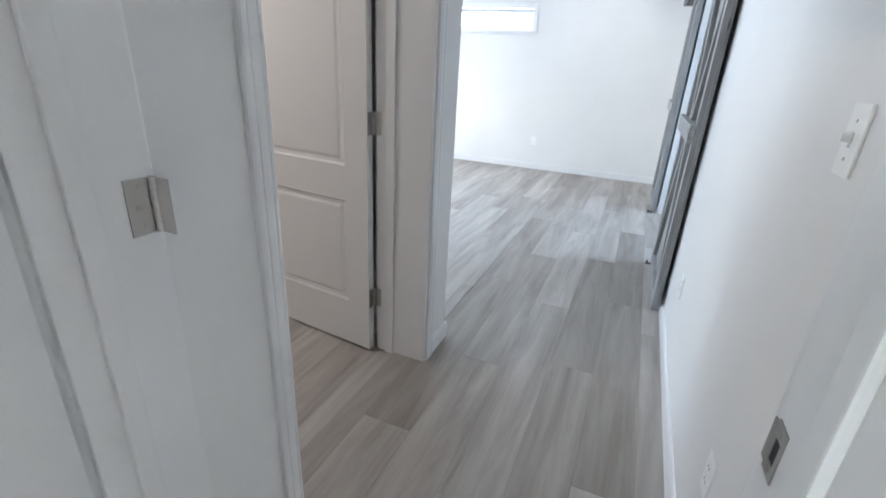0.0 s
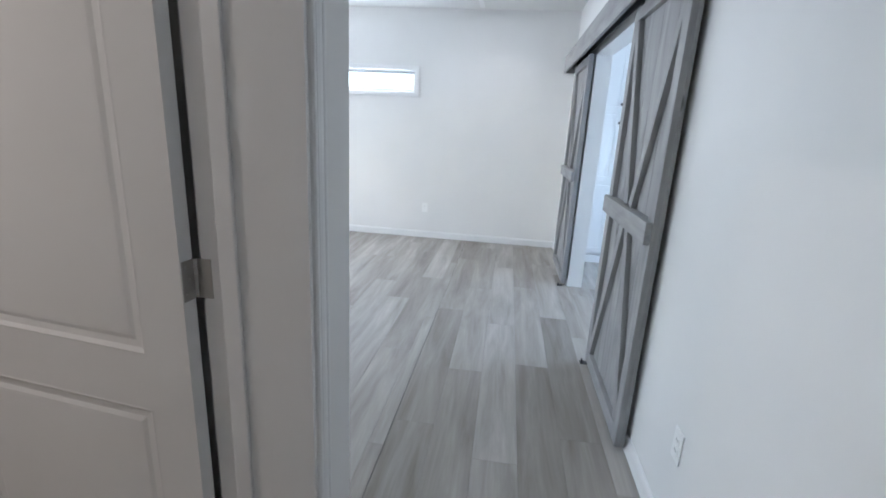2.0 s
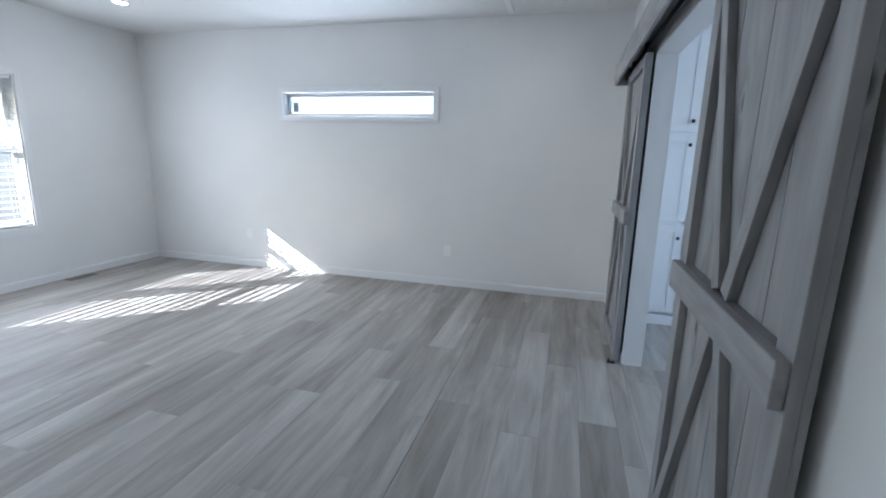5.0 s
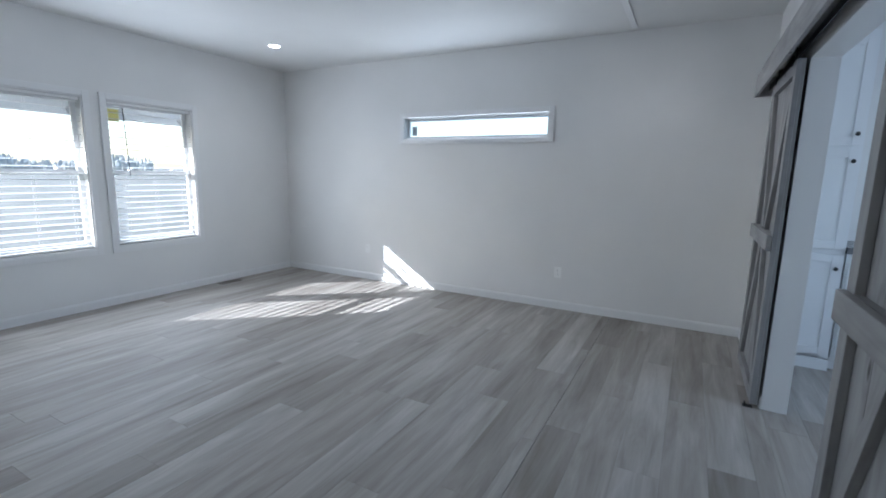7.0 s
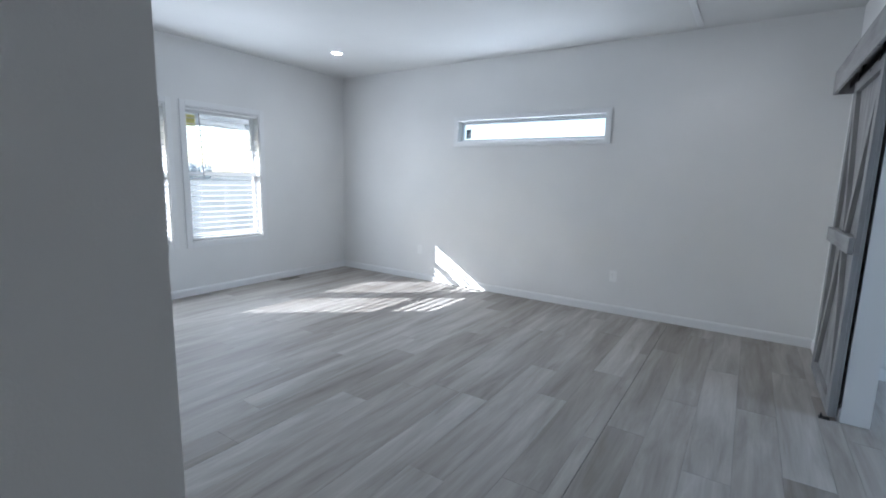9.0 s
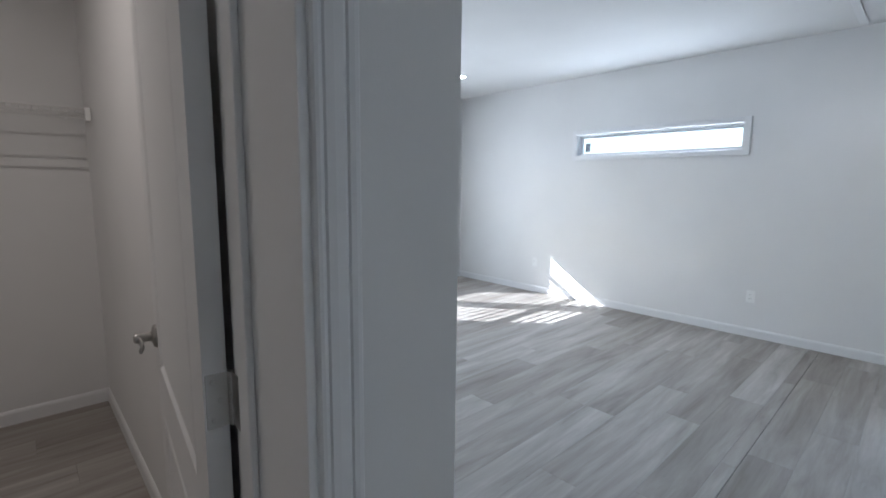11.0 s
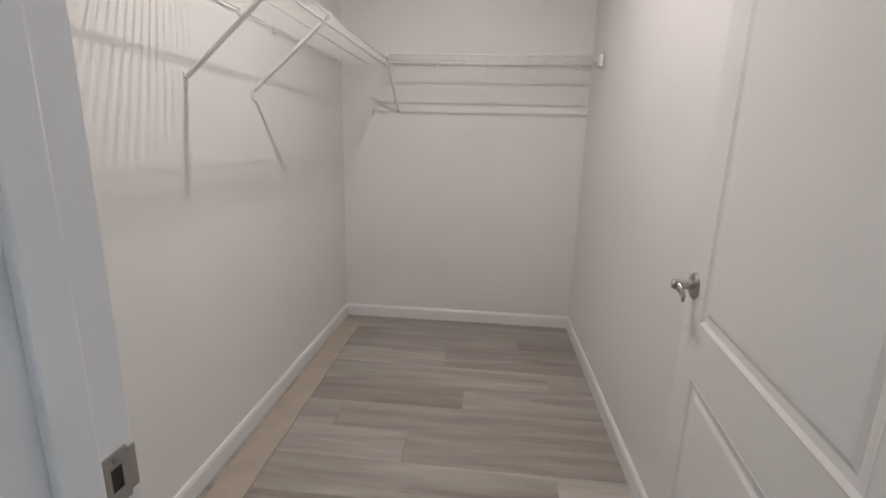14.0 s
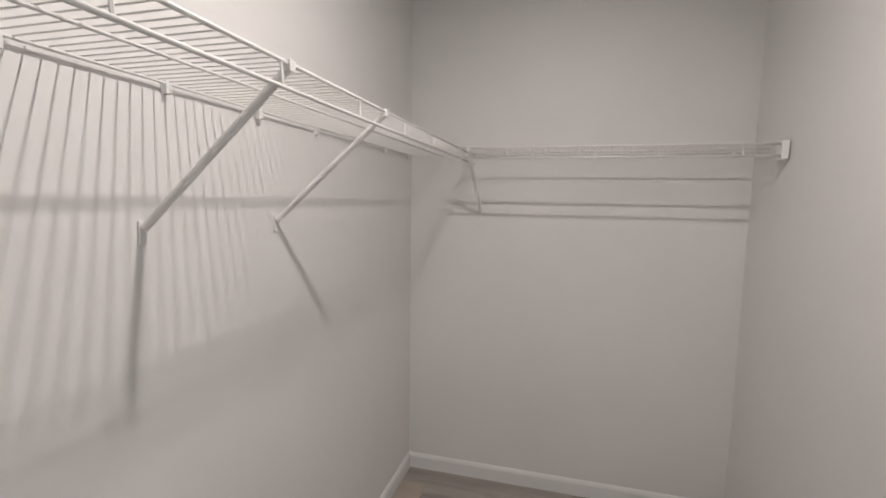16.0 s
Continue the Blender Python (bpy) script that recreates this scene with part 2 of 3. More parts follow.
W2 = (5.252, 6.125, 0.59, 2.035)    # window openings: y0, y1, z0, z1
W1 = (4.215, 5.055, 0.59, 2.035)
boxes("wall_west", WALL, [
    (XL - 0.14, XL, 2.785, W1[0], 0, H), (XL - 0.14, XL, W1[1], W2[0], 0, H), (XL - 0.14, XL, W2[1], YF + 0.14, 0, H),
    (XL - 0.14, XL, W1[0], W1[1], 0, W1[2]), (XL - 0.14, XL, W2[0], W2[1], 0, W2[2]),
    (XL - 0.14, XL, W1[0], W1[1], W1[3], H), (XL - 0.14, XL, W2[0], W2[1], W2[3], H)],
    "off-white painted wall with two windows", "wall")
FW = (-3.606, -1.845, 1.782, 2.032)  # long high window: x0, x1, z0, z1
boxes("wall_north", WALL, [
    (XL, FW[0], YF, YF + 0.14, 0, H), (FW[1], 2.9, YF, YF + 0.14, 0, H),
    (FW[0], FW[1], YF, YF + 0.14, 0, FW[2]), (FW[0], FW[1], YF, YF + 0.14, FW[3], H)],
    "off-white painted wall with a long high window", "wall")
boxes("wall_east", WALL, [
    (0, 0.125, EY1, BY0, 0, H), (0, 0.125, BY1, YF, 0, H), (0, 0.125, BY0, BY1, DH, H)],
    "off-white painted wall with a wide bathroom opening", "wall")
boxes("wall_closet_front", WALL, [
    (XC, XH, EY1, Y0, 0, H), (XC, XH, Y1, YS, 0, H), (XC, XH, Y0, Y1, DH, H)],
    "off-white painted wall round the closet doorway", "wall")
boxes("wall_south", WALL, [(XL, XC, CY1, YS, 0, H)], "off-white painted wall between bedroom and closet", "wall")
boxes("wall_closet_back", WALL, [(CX - 0.12, CX, CY0 - 0.12, CY1, 0, H)], "off-white painted closet back wall", "wall")
boxes("wall_closet_side", WALL, [(CX, XC, CY0 - 0.12, CY0, 0, H)], "off-white painted closet side wall", "wall")
boxes("wall_entry", WALL, [
    (XC, EX0, EY0, EY1, 0, H), (EX1, 0.125, EY0, EY1, 0, H), (EX0, EX1, EY0, EY1, DH, H)],
    "off-white painted wall round the entry doorway", "wall")
# rooms that close the place
boxes("wall_closing", WALL, [
    (XC, XC + 0.12, -0.05, EY0, 0, H), (-3.2, XC, -0.05, 0.07, 0, H), (-3.32, -3.2, -2.1, 0.07, 0, H),
    (1.4, 1.52, -2.1, EY0, 0, H), (0.125, 1.4, EY0, EY0 + 0.12, 0, H),
    (-3.2, -2.3, -2.1, -1.98, 0, H), (-0.7, 1.4, -2.1, -1.98, 0, H), (-2.3, -0.7, -2.1, -1.98, 0, 0.7), (-2.3, -0.7, -2.1, -1.98, 2.0, H)],
    "plain off-white wall of the room before the entry", "wall")
boxes("wall_bathroom", WALL, [
    (0.125, 2.9, 4.10, 4.22, 0, H), (2.78, 2.9, 4.22, 4.9, 0, H), (2.78, 2.9, 6.3, YF, 0, H),
    (2.78, 2.9, 4.9, 6.3, 0, 0.9), (2.78, 2.9, 4.9, 6.3, 2.0, H)],
    "plain off-white bathroom wall", "wall")


# baseboards: a tall flat board with an eased top
def baseboard(runs):
    for x0, y0, x1, y1, nx, ny in runs:
        t, h = 0.013, 0.085
        d = Vector((x1 - x0, y1 - y0, 0))
        bm = bmesh.new()
        prof = [(0, 0), (t, 0), (t, h - 0.018), (t * 0.75, h - 0.008), (t * 0.35, h), (0, h)]
        a = [bm.verts.new((x0 + nx * o, y0 + ny * o, z)) for o, z in prof]
        c = [bm.verts.new((x1 + nx * o, y1 + ny * o, z)) for o, z in prof]
        for i in range(len(prof)):
            j = (i + 1) % len(prof)
            bm.faces.new((a[i], a[j], c[j], c[i]))
        bm.faces.new(a)
        bm.faces.new(c)
        tagged(finish("baseboard", bm, TRIM), "white painted baseboard along the wall", "baseboard", kind="structure")


CW = 0.060  # casing width
baseboard([
    (XL, YS, XL, YF, 1, 0), (XL + 0.014, YF, -0.014, YF, 0, -1), (0, BY1 + 0.0, 0, YF, -1, 0), (0, EY1 + 0.0, 0, BY0, -1, 0),
    (XL + 0.014, YS, XH, YS, 0, 1), (XH, Y1 + CW + 0.004, XH, YS + 0.013, 1, 0),
    (CX, CY0, CX, CY1, 1, 0), (CX + 0.014, CY0, XC, CY0, 0, 1), (CX + 0.014, CY1, XC, CY1, 0, -1),
])


# ---- door frames ----
def casing_leg(parent, m, length, name="casing"):
    """Moulded casing 60 mm wide lying in local xz, proud along local -y, long along z."""
    bm = bmesh.new()
    prof = [(0, 0), (0, -0.010), (0.002, -0.0145), (0.006, -0.016), (0.0105, -0.0155), (0.0125, -0.012), (0.0145, -0.0155), (0.024, -0.0175), (0.036, -0.0175), (0.0395, -0.0165), (0.0415, -0.013), (0.0435, -0.0165), (0.050, -0.018), (0.056, -0.0165), (CW, -0.012), (CW, 0)]
    a = [bm.verts.new((x, y, 0)) for x, y in prof]
    c = [bm.verts.new((x, y, length)) for x, y in prof]
    for i in range(len(prof)):
        j = (i + 1) % len(prof)
        bm.faces.new((a[i], a[j], c[j], c[i]))
    bm.faces.new(a)
    bm.faces.new(c)
    return part(name, bm, TRIM, parent, "", m)


def frame_round(name, label, along, across0, across1, u0, u1, sides, stop_at):
    """A door frame: jambs, head, stops and casings. along: axis of the opening's width."""
    ob = thing(name, Matrix.Identity(4), label, "door frame", kind="structure")
    t = 0.018

    def put(pname, u_a, u_b, v_a, v_b, z_a, z_b, bevel=0.002):
        dims = (u_a, u_b, v_a, v_b, z_a, z_b) if along == "x" else (v_a, v_b, u_a, u_b, z_a, z_b)
        return one_box(pname, TRIM, ob, dims, bevel)

    put("jamb", u0 - 0.002, u0 + t, across0 - 0.003, across1 + 0.003, 0, DH)
    put("jamb", u1 - t, u1 + 0.002, across0 - 0.003, across1 + 0.003, 0, DH)
    put("head_jamb", u0 + t, u1 - t, across0 - 0.003, across1 + 0.003, DH - t, DH + 0.002)
    s0, s1 = stop_at
    put("door_stop", u0 + t, u0 + t + 0.011, s0, s1, 0, DH - t, 0.003)
    put("door_stop", u1 - t - 0.011, u1 - t, s0, s1, 0, DH - t, 0.003)
    put("door_stop", u0 + t + 0.011, u1 - t - 0.011, s0, s1, DH - t - 0.011, DH - t, 0.003)
    for v, sgn in sides:
        if along == "x":
            turn = pose(0, 0, 0, 0, 0, 0) if sgn < 0 else pose(0, 0, 0, 0, 0, 180)
        else:
            turn = pose(0, 0, 0, 0, 0, 90) if sgn > 0 else pose(0, 0, 0, 0, 0, -90)

        def at(u, z, mirror, extra):
            p = Vector((u, v, z)) if along == "x" else Vector((v, u, z))
            flip = Matrix.Diagonal((-1, 1, 1, 1)) if mirror else Matrix.Identity(4)
            return Matrix.Translation(p) @ turn @ flip @ extra

        # local +x of the turned casing points along sx in u
        sx = {("x", -1): 1, ("x", 1): -1, ("y", 1): 1, ("y", -1): -1}[(along, sgn)]
        casing_leg(ob, at(u1 - 0.006, 0, sx < 0, Matrix.Identity(4)), DH + 0.006)
        casing_leg(ob, at(u0 + 0.006, 0, sx > 0, Matrix.Identity(4)), DH + 0.006)
        top = Matrix.Rotation(radians(-90), 4, "Y")
        casing_leg(ob, at(u0 - CW + 0.006 if sx > 0 else u1 + CW - 0.006, DH - 0.006 + 0.0, False, Matrix.Translation((u1 - u0 + 2 * CW - 0.012, 0, 0)) @ top), u1 - u0 + 2 * CW - 0.012)
    return ob


closet_frame = frame_round("door_frame_1", "white painted closet door frame with moulded casing", "y", XC, XH, Y0, Y1, [(XH, 1), (XC, -1)], (XC + 0.045, XC + 0.085))
entry_frame = frame_round("door_frame_2", "white painted entry door frame with moulded casing", "x", EY0, EY1, EX0, EX1, [(EY0, -1), (EY1, 1)], (EY0 + 0.045, EY0 + 0.08))


# ---- interior doors ----
def lever_set(parent, x, side, to, z=0.955):
    """Rose, neck and curved flat lever on a door face; side: -1 or 1 along local y; to: the way the lever points along x."""
    base = Matrix.Translation((x, side * 0.0175, z)) @ Matrix.Rotation(radians(-90 * side), 4, "X")
    bm = bmesh.new()
    lathe(bm, [(0.034, 0.0), (0.034, 0.003), (0.031, 0.008), (0.022, 0.011), (0.0145, 0.013), (0.0125, 0.018), (0.0125, 0.036), (0.0140, 0.041), (0.0140, 0.050), (0.0115, 0.055), (0.005, 0.057)], base, 28)
    rose = part("door_lever", bm, NICKEL, parent, "brushed nickel lever handle", smooth=True)
    # flat arm, swept along a shallow curve
    bm = bmesh.new()
    rings = []
    for i in range(13):
        u = i / 12
        px = x + to * (0.002 + 0.062 * u)
        py = side * (0.0175 + 0.046 - 0.008 * math.sin(u * math.pi * 0.9))
        pz = z - 0.015 * math.sin(u * math.pi * 0.6) - 0.004 * u * u
        hh, tt = 0.0115 - 0.002 * u, 0.0050
        rings.append([bm.verts.new((px, py + tt * math.cos(a), pz + hh * math.sin(a))) for a in [k * math.pi / 5 for k in range(10)]])
    for a, c in zip(rings, rings[1:]):
        for k in range(10):
            bm.faces.new((a[k], a[(k + 1) % 10], c[(k + 1) % 10], c[k]))
    bm.faces.new(rings[0])
    bm.faces.new(rings[-1])
    part("grip", bm, NICKEL, rose, smooth=True)


def hinge(parent, pin, door_y, jamb, z):
    """Butt hinge: a leaf on the door's edge, a leaf on the jamb (4x4 in the parent's space), a five-part knuckle, screws."""
    bm = bmesh.new()
    lo, hi = sorted((door_y * 0.1, door_y))
    box(bm, pin[0] + 0.0005, pin[0] + 0.0025, pin[1] + lo, pin[1] + hi, z - 0.0445, z + 0.0445, 0.0005)
    leaf = part("hinge", bm, NICKEL, parent, "satin nickel butt hinge")
    bm = bmesh.new()
    box(bm, 0.003, 0.036, -0.0012, 0.0010, z - 0.0445, z + 0.0445, 0.0005)
    part("leaf", bm, NICKEL, leaf, "", jamb)
    bm = bmesh.new()
    for i in range(5):
        lathe(bm, [(0.0062, z - 0.0445 + i * 0.0178 + 0.0004), (0.0062, z - 0.0445 + (i + 1) * 0.0178 - 0.0004)], Matrix.Translation((pin[0] + 0.001, pin[1], 0)), 14)
    part("knuckle", bm, NICKEL, leaf)
    for dz, dy in ((-0.031, 0.72), (0.0, 0.45), (0.031, 0.72)):
        bm = bmesh.new()
        lathe(bm, [(0.0042, 0.0), (0.0042, 0.0012), (0.003, 0.0016)], Matrix.Translation((pin[0] + 0.0024, pin[1] + door_y * dy, z + dz)) @ Matrix.Rotation(radians(90), 4, "Y"), 10)
        part("screw", bm, NICKEL, leaf)


def panel_door(name, m, label, width, to, height=2.03):
    """Two-panel moulded door; hinge edge at local x=0, extends to -x, faces along local y."""
    ob = thing(name, m, label, "door", kind="structure")
    bm = bmesh.new()
    w, s = width, 0.115
    z0, z1 = 0.012, height
    rows = [(0.235, 0.735), (0.875, 1.905)]
    box(bm, -w, 0, -0.0105, 0.0105, z0, z1)
    for side in (-1, 1):
        y0, y1 = sorted((side * 0.0105, side * 0.0175))
        box(bm, -s, 0, y0, y1, z0, z1)
        box(bm, -w, -w + s, y0, y1, z0, z1)
        zs = [z0] + [z for r in rows for z in r] + [z1]
        for a, c in zip(zs[::2], zs[1::2]):
            box(bm, -w + s, -s, y0, y1, a, c)
    part("slab", bm, DOORP, ob)
    for side in (-1, 1):
        for a, c in rows:
            bm = bmesh.new()
            # moulding steps down from the frame, then a field raised back up
            rings = [(0.0, 0.0175), (0.004, 0.0185), (0.014, 0.0125), (0.030, 0.0110), (0.042, 0.0150), (0.050, 0.0155)]
            prev = None
            for inset, y in rings:
                x0, x1 = -w + s + inset, -s - inset
                cur = [bm.verts.new((x, side * y, z)) for x, z in ((x0, a + inset), (x1, a + inset), (x1, c - inset), (x0, c - inset))]
                if prev:
                    for i in range(4):
                        bm.faces.new((prev[i], prev[(i + 1) % 4], cur[(i + 1) % 4], cur[i]))
                prev = cur
            bm.faces.new(prev)
            part("panel", bm, DOORP, ob)
        lever_set(ob, -w + 0.048, side, to)
    one_box("latch_plate", NICKEL, ob, (-w - 0.0012, -w + 0.001, -0.0125, 0.0125, 0.926, 0.984), 0.0005)
    one_box("latch_bolt", NICKEL, ob, (-w - 0.010, -w - 0.001, -0.006, 0.006, 0.947, 0.963), 0.002)
    return ob


# closet door, folded back into the closet
PIN = (XC - 0.016, Y1 - 0.0185)
DOOR_M = Matrix.Translation((*PIN, 0)) @ Matrix.Rotation(radians(-6.2), 4, "Z") @ Matrix.Translation((-0.0015, -0.0235, 0))
cd = panel_door("door_1", DOOR_M, "white two-panel closet door standing open against the side wall", 0.832, 1)
for hz in (0.280, 1.062, 1.86):
    hinge(cd, (-0.001, 0.0235), -0.038, DOOR_M.inverted() @ Matrix.Translation((*PIN, 0)), hz)
# entry door, swung right back into the room before it
ed = panel_door("door_2", pose(EX0 + 0.020, EY0 - 0.03, 0, 0, 0, 97.0), "white two-panel entry door swung wide open", 0.81, 1)
# butt hinges on the entry jamb, opened flat
for hz in (0.280, 1.066, 1.86):
    bm = bmesh.new()
    box(bm, EX0 + 0.0175, EX0 + 0.0198, EY1 - 0.046, EY1 - 0.009, hz - 0.0445, hz + 0.0445, 0.0005)
    leaf = part("hinge", bm, NICKEL, entry_frame, "satin nickel butt hinge")
    bm = bmesh.new()
    box(bm, EX0 + 0.024, EX0 + 0.057, EY1 - 0.0035, EY1 - 0.0015, hz - 0.0445, hz + 0.0445, 0.0005)
    part("leaf", bm, NICKEL, leaf)
    bm = bmesh.new()
    for i in range(5):
        lathe(bm, [(0.0062, hz - 0.0445 + i * 0.0178 + 0.0004), (0.0062, hz - 0.0445 + (i + 1) * 0.0178 - 0.0004)], Matrix.Translation((EX0 + 0.0245, EY1 - 0.003, 0)), 14)
    part("knuckle", bm, NICKEL, leaf)
    for dz, dy in ((-0.031, -0.022), (0.0, -0.030), (0.031, -0.022)):
        bm = bmesh.new()
        lathe(bm, [(0.0042, 0.0), (0.0042, 0.0012), (0.003, 0.0016)], Matrix.Translation((EX0 + 0.0197, EY1 + dy, hz + dz)) @ Matrix.Rotation(radians(90), 4, "Y"), 10)
        part("screw", bm, NICKEL, leaf)
# strike plates on the jambs
for m, nm in ((pose(XC + 0.022, Y0 + 0.0185, 0.967), "y"), (pose(EX1 - 0.0185, EY1 - 0.030, 0.965, 0, 0, 90) @ Matrix.Rotation(radians(180), 4, "Y"), "x")):
    sp = thing("strike_plate", m, "satin nickel strike plate let into the white jamb", "strike plate")
    bm = bmesh.new()
    for z0, z1 in ((-0.029, -0.013), (0.013, 0.029)):
        box(bm, -0.014, 0.014, -0.0008, 0.0014, z0, z1, 0.0004)
    box(bm, 0.008, 0.014, -0.0008, 0.0014, -0.013, 0.013)
    box(bm, -0.014, -0.006, -0.0008, 0.0014, -0.013, 0.013)
    box(bm, -0.024, -0.0141, -0.0012, 0.0014, -0.024, 0.024, 0.0006)
    part("plate", bm, NICKEL, sp)
    one_box("slot", DARKVOID, sp, (-0.006, 0.008, -0.0006, 0.0004, -0.013, 0.013))
    for dz in (-0.021, 0.021):
        bm = bmesh.new()
        lathe(bm, [(0.0042, 0), (0.0042, 0.0020), (0.003, 0.0024)], Matrix.Translation((0, 0, dz)) @ Matrix.Rotation(radians(-90), 4, "X"), 10)
        part("screw", bm, NICKEL, sp)


# ---- windows ----
def picture_trim(ob, fixed, sgn, axis, a0, a1, z0, z1, w, t, back=0.0):
    """A flat frame on a wall face, four mitre-less boards butted end to end."""
    for nm, (p, q, r, s) in (("casing", (a0 - w, a0, z0 - w, z1 + w)), ("casing", (a1, a1 + w, z0 - w, z1 + w)), ("casing", (a0, a1, z1, z1 + w)), ("casing", (a0, a1, z0 - w, z0))):
        lo, hi = sorted((fixed - sgn * back, fixed + sgn * t))
        dims = (lo, hi, p, q, r, s) if axis == "y" else (p, q, lo, hi, r, s)
        one_box(nm, TRIM, ob, dims, 0.003)


def sash(ob, axis, plane0, plane1, a0, a1, z0, z1, w, name="window_frame", muntins=0):
    def put(nm, mat, p, q, r, s, lo=plane0, hi=plane1, bevel=0.003, parent=ob):
        dims = (lo, hi, p, q, r, s) if axis == "y" else (p, q, lo, hi, r, s)
        return one_box(nm, mat, parent, dims, bevel)
    f = put(name, VINYL, a0, a0 + w, z0, z1)
    put("stile", VINYL, a1 - w, a1, z0, z1, parent=f)
    put("rail", VINYL, a0 + w, a1 - w, z1 - w, z1, parent=f)
    put("rail", VINYL, a0 + w, a1 - w, z0, z0 + w, parent=f)
    mid = (plane0 + plane1) / 2
    pane = put("pane", GLASS, a0 + w - 0.004, a1 - w + 0.004, z0 + w - 0.004, z1 - w + 0.004, mid - 0.002, mid + 0.002, 0)
    pane.visible_shadow = False
    for i in range(muntins):
        c = a0 + (a1 - a0) * (i + 1) / (muntins + 1)
        put("muntin", VINYL, c - 0.008, c + 0.008, z0 + w, z1 - w, mid + 0.004, mid + 0.012, 0.002, f)
    if muntins:
        zc = (z0 + z1) / 2
        put("muntin", VINYL, a0 + w, a1 - w, zc - 0.008, zc + 0.008, mid - 0.012, mid - 0.004, 0.002, f)


def hung_window(name, spec):
    y0, y1, z0, z1 = spec
    ob = thing(name, Matrix.Identity(4), "white double-hung window with flat white casing", "window", kind="structure")
    picture_trim(ob, XL, 1, "y", y0, y1, z0, z1, 0.058, 0.016)
    zm = 1.325
    for dims in ((XL - 0.14, XL, y0 - 0.002, y0 + 0.012, z0, z1), (XL - 0.14, XL, y1 - 0.012, y1 + 0.002, z0, z1),
                 (XL - 0.14, XL, y0 + 0.012, y1 - 0.012, z1 - 0.012, z1 + 0.002), (XL - 0.14, XL + 0.004, y0 + 0.012, y1 - 0.012, z0 - 0.002, z0 + 0.014)):
        one_box("reveal", TRIM, ob, dims, 0.002)
    sash(ob, "y", XL - 0.125, XL - 0.098, y0 + 0.012, y1 - 0.012, zm - 0.02, z1 - 0.012, 0.040)
    sash(ob, "y", XL - 0.096, XL - 0.070, y0 + 0.012, y1 - 0.012, z0 + 0.014, zm + 0.03, 0.042)
    for f in (0.25, 0.75):
        yc = y0 + (y1 - y0) * f
        one_box("sash_lock", VINYL, ob, (XL - 0.094, XL - 0.060, yc - 0.022, yc + 0.022, zm + 0.030, zm + 0.042), 0.003)
        one_box("lock_cam", VINYL, ob, (XL - 0.086, XL - 0.052, yc - 0.006, yc + 0.018, zm + 0.042, zm + 0.050), 0.003)
    return ob


hung_window("window_1", W1)
hung_window("window_2", W2)


def blind(spec, tilt):
    """Horizontal slat blind hung in the reveal: headrail, slats, ladder cords, bottom rail, wand."""
    y0, y1, z0, z1 = spec
    ya, yb = y0 + 0.018, y1 - 0.018
    ob = thing("window_blind", pose(XL - 0.032, (ya + yb) / 2, z1 - 0.014), "white horizontal slat blind lowered over the window", "blind", "window blinds")
    hw = (yb - ya) / 2
    one_box("headrail", SLAT, ob, (-0.026, 0.020, -hw, hw, -0.026, 0), 0.003)
    n = 23
    pitch = (z1 - z0 - 0.085) / n
    bm = bmesh.new()
    pts = [(-0.025, -0.0014), (-0.013, 0.0010), (0, 0.0018), (0.013, 0.0010), (0.025, -0.0014)]
    top = [(x, z + 0.0026) for x, z in pts]
    ring = pts + list(reversed(top))
    a = [bm.verts.new((x, -hw, z)) for x, z in ring]
    c = [bm.verts.new((x, hw, z)) for x, z in ring]
    for i in range(len(ring)):
        j = (i + 1) % len(ring)
        bm.faces.new((a[i], a[j], c[j], c[i]))
    bm.faces.new(a)
    bm.faces.new(c)
    first = None
    for i in range(n):
        m = Matrix.Translation((0, 0, -0.046 - i * pitch)) @ Matrix.Rotation(radians(tilt + random.uniform(-2, 2)), 4, "Y")
        if first is None:
            first = part("slat", bm, SLAT, ob, "", m)
        else:
            o = new("slat", first.data)
            o.parent = ob
            o.matrix_local = m
    one_box("bottom_rail", SLAT, ob, (-0.025, 0.025, -hw, hw, -(z1 - z0) + 0.036, -(z1 - z0) + 0.052), 0.004)
    for f in (-0.72, 0.0, 0.72):
        for dx in (-0.0265, 0.0265):
            bm = bmesh.new()
            tube(bm, (dx, f * hw, -0.04), (dx, f * hw, -(z1 - z0) + 0.045), 0.0011, 6)
            part("cord", bm, SLAT, ob)
    bm = bmesh.new()
    tube(bm, (0.036, -hw + 0.13, -0.05), (0.037, -hw + 0.15, -0.72), 0.0040, 8)
    part("wand", bm, DARKMETAL, ob, "dark plastic tilt wand")
    return ob


blind(W1, 5)
blind(W2, 5)

hw_ob = thing("window_3", Matrix.Identity(4), "long narrow white fixed window high in the wall", "window", kind="structure")
picture_trim(hw_ob, YF, -1, "x", FW[0], FW[1], FW[2], FW[3], 0.052, 0.016)
for dims in ((FW[0] - 0.002, FW[0] + 0.010, YF, YF + 0.14, FW[2], FW[3]), (FW[1] - 0.010, FW[1] + 0.002, YF, YF + 0.14, FW[2], FW[3]),
             (FW[0] + 0.010, FW[1] - 0.010, YF, YF + 0.14, FW[3] - 0.010, FW[3] + 0.002), (FW[0] + 0.010, FW[1] - 0.010, YF, YF + 0.14, FW[2] - 0.002, FW[2] + 0.010)):
    one_box("reveal", TRIM, hw_ob, dims, 0.002)
sash(hw_ob, "x", YF + 0.075, YF + 0.115, FW[0] + 0.010, FW[1] - 0.010, FW[2] + 0.010, FW[3] - 0.010, 0.026)
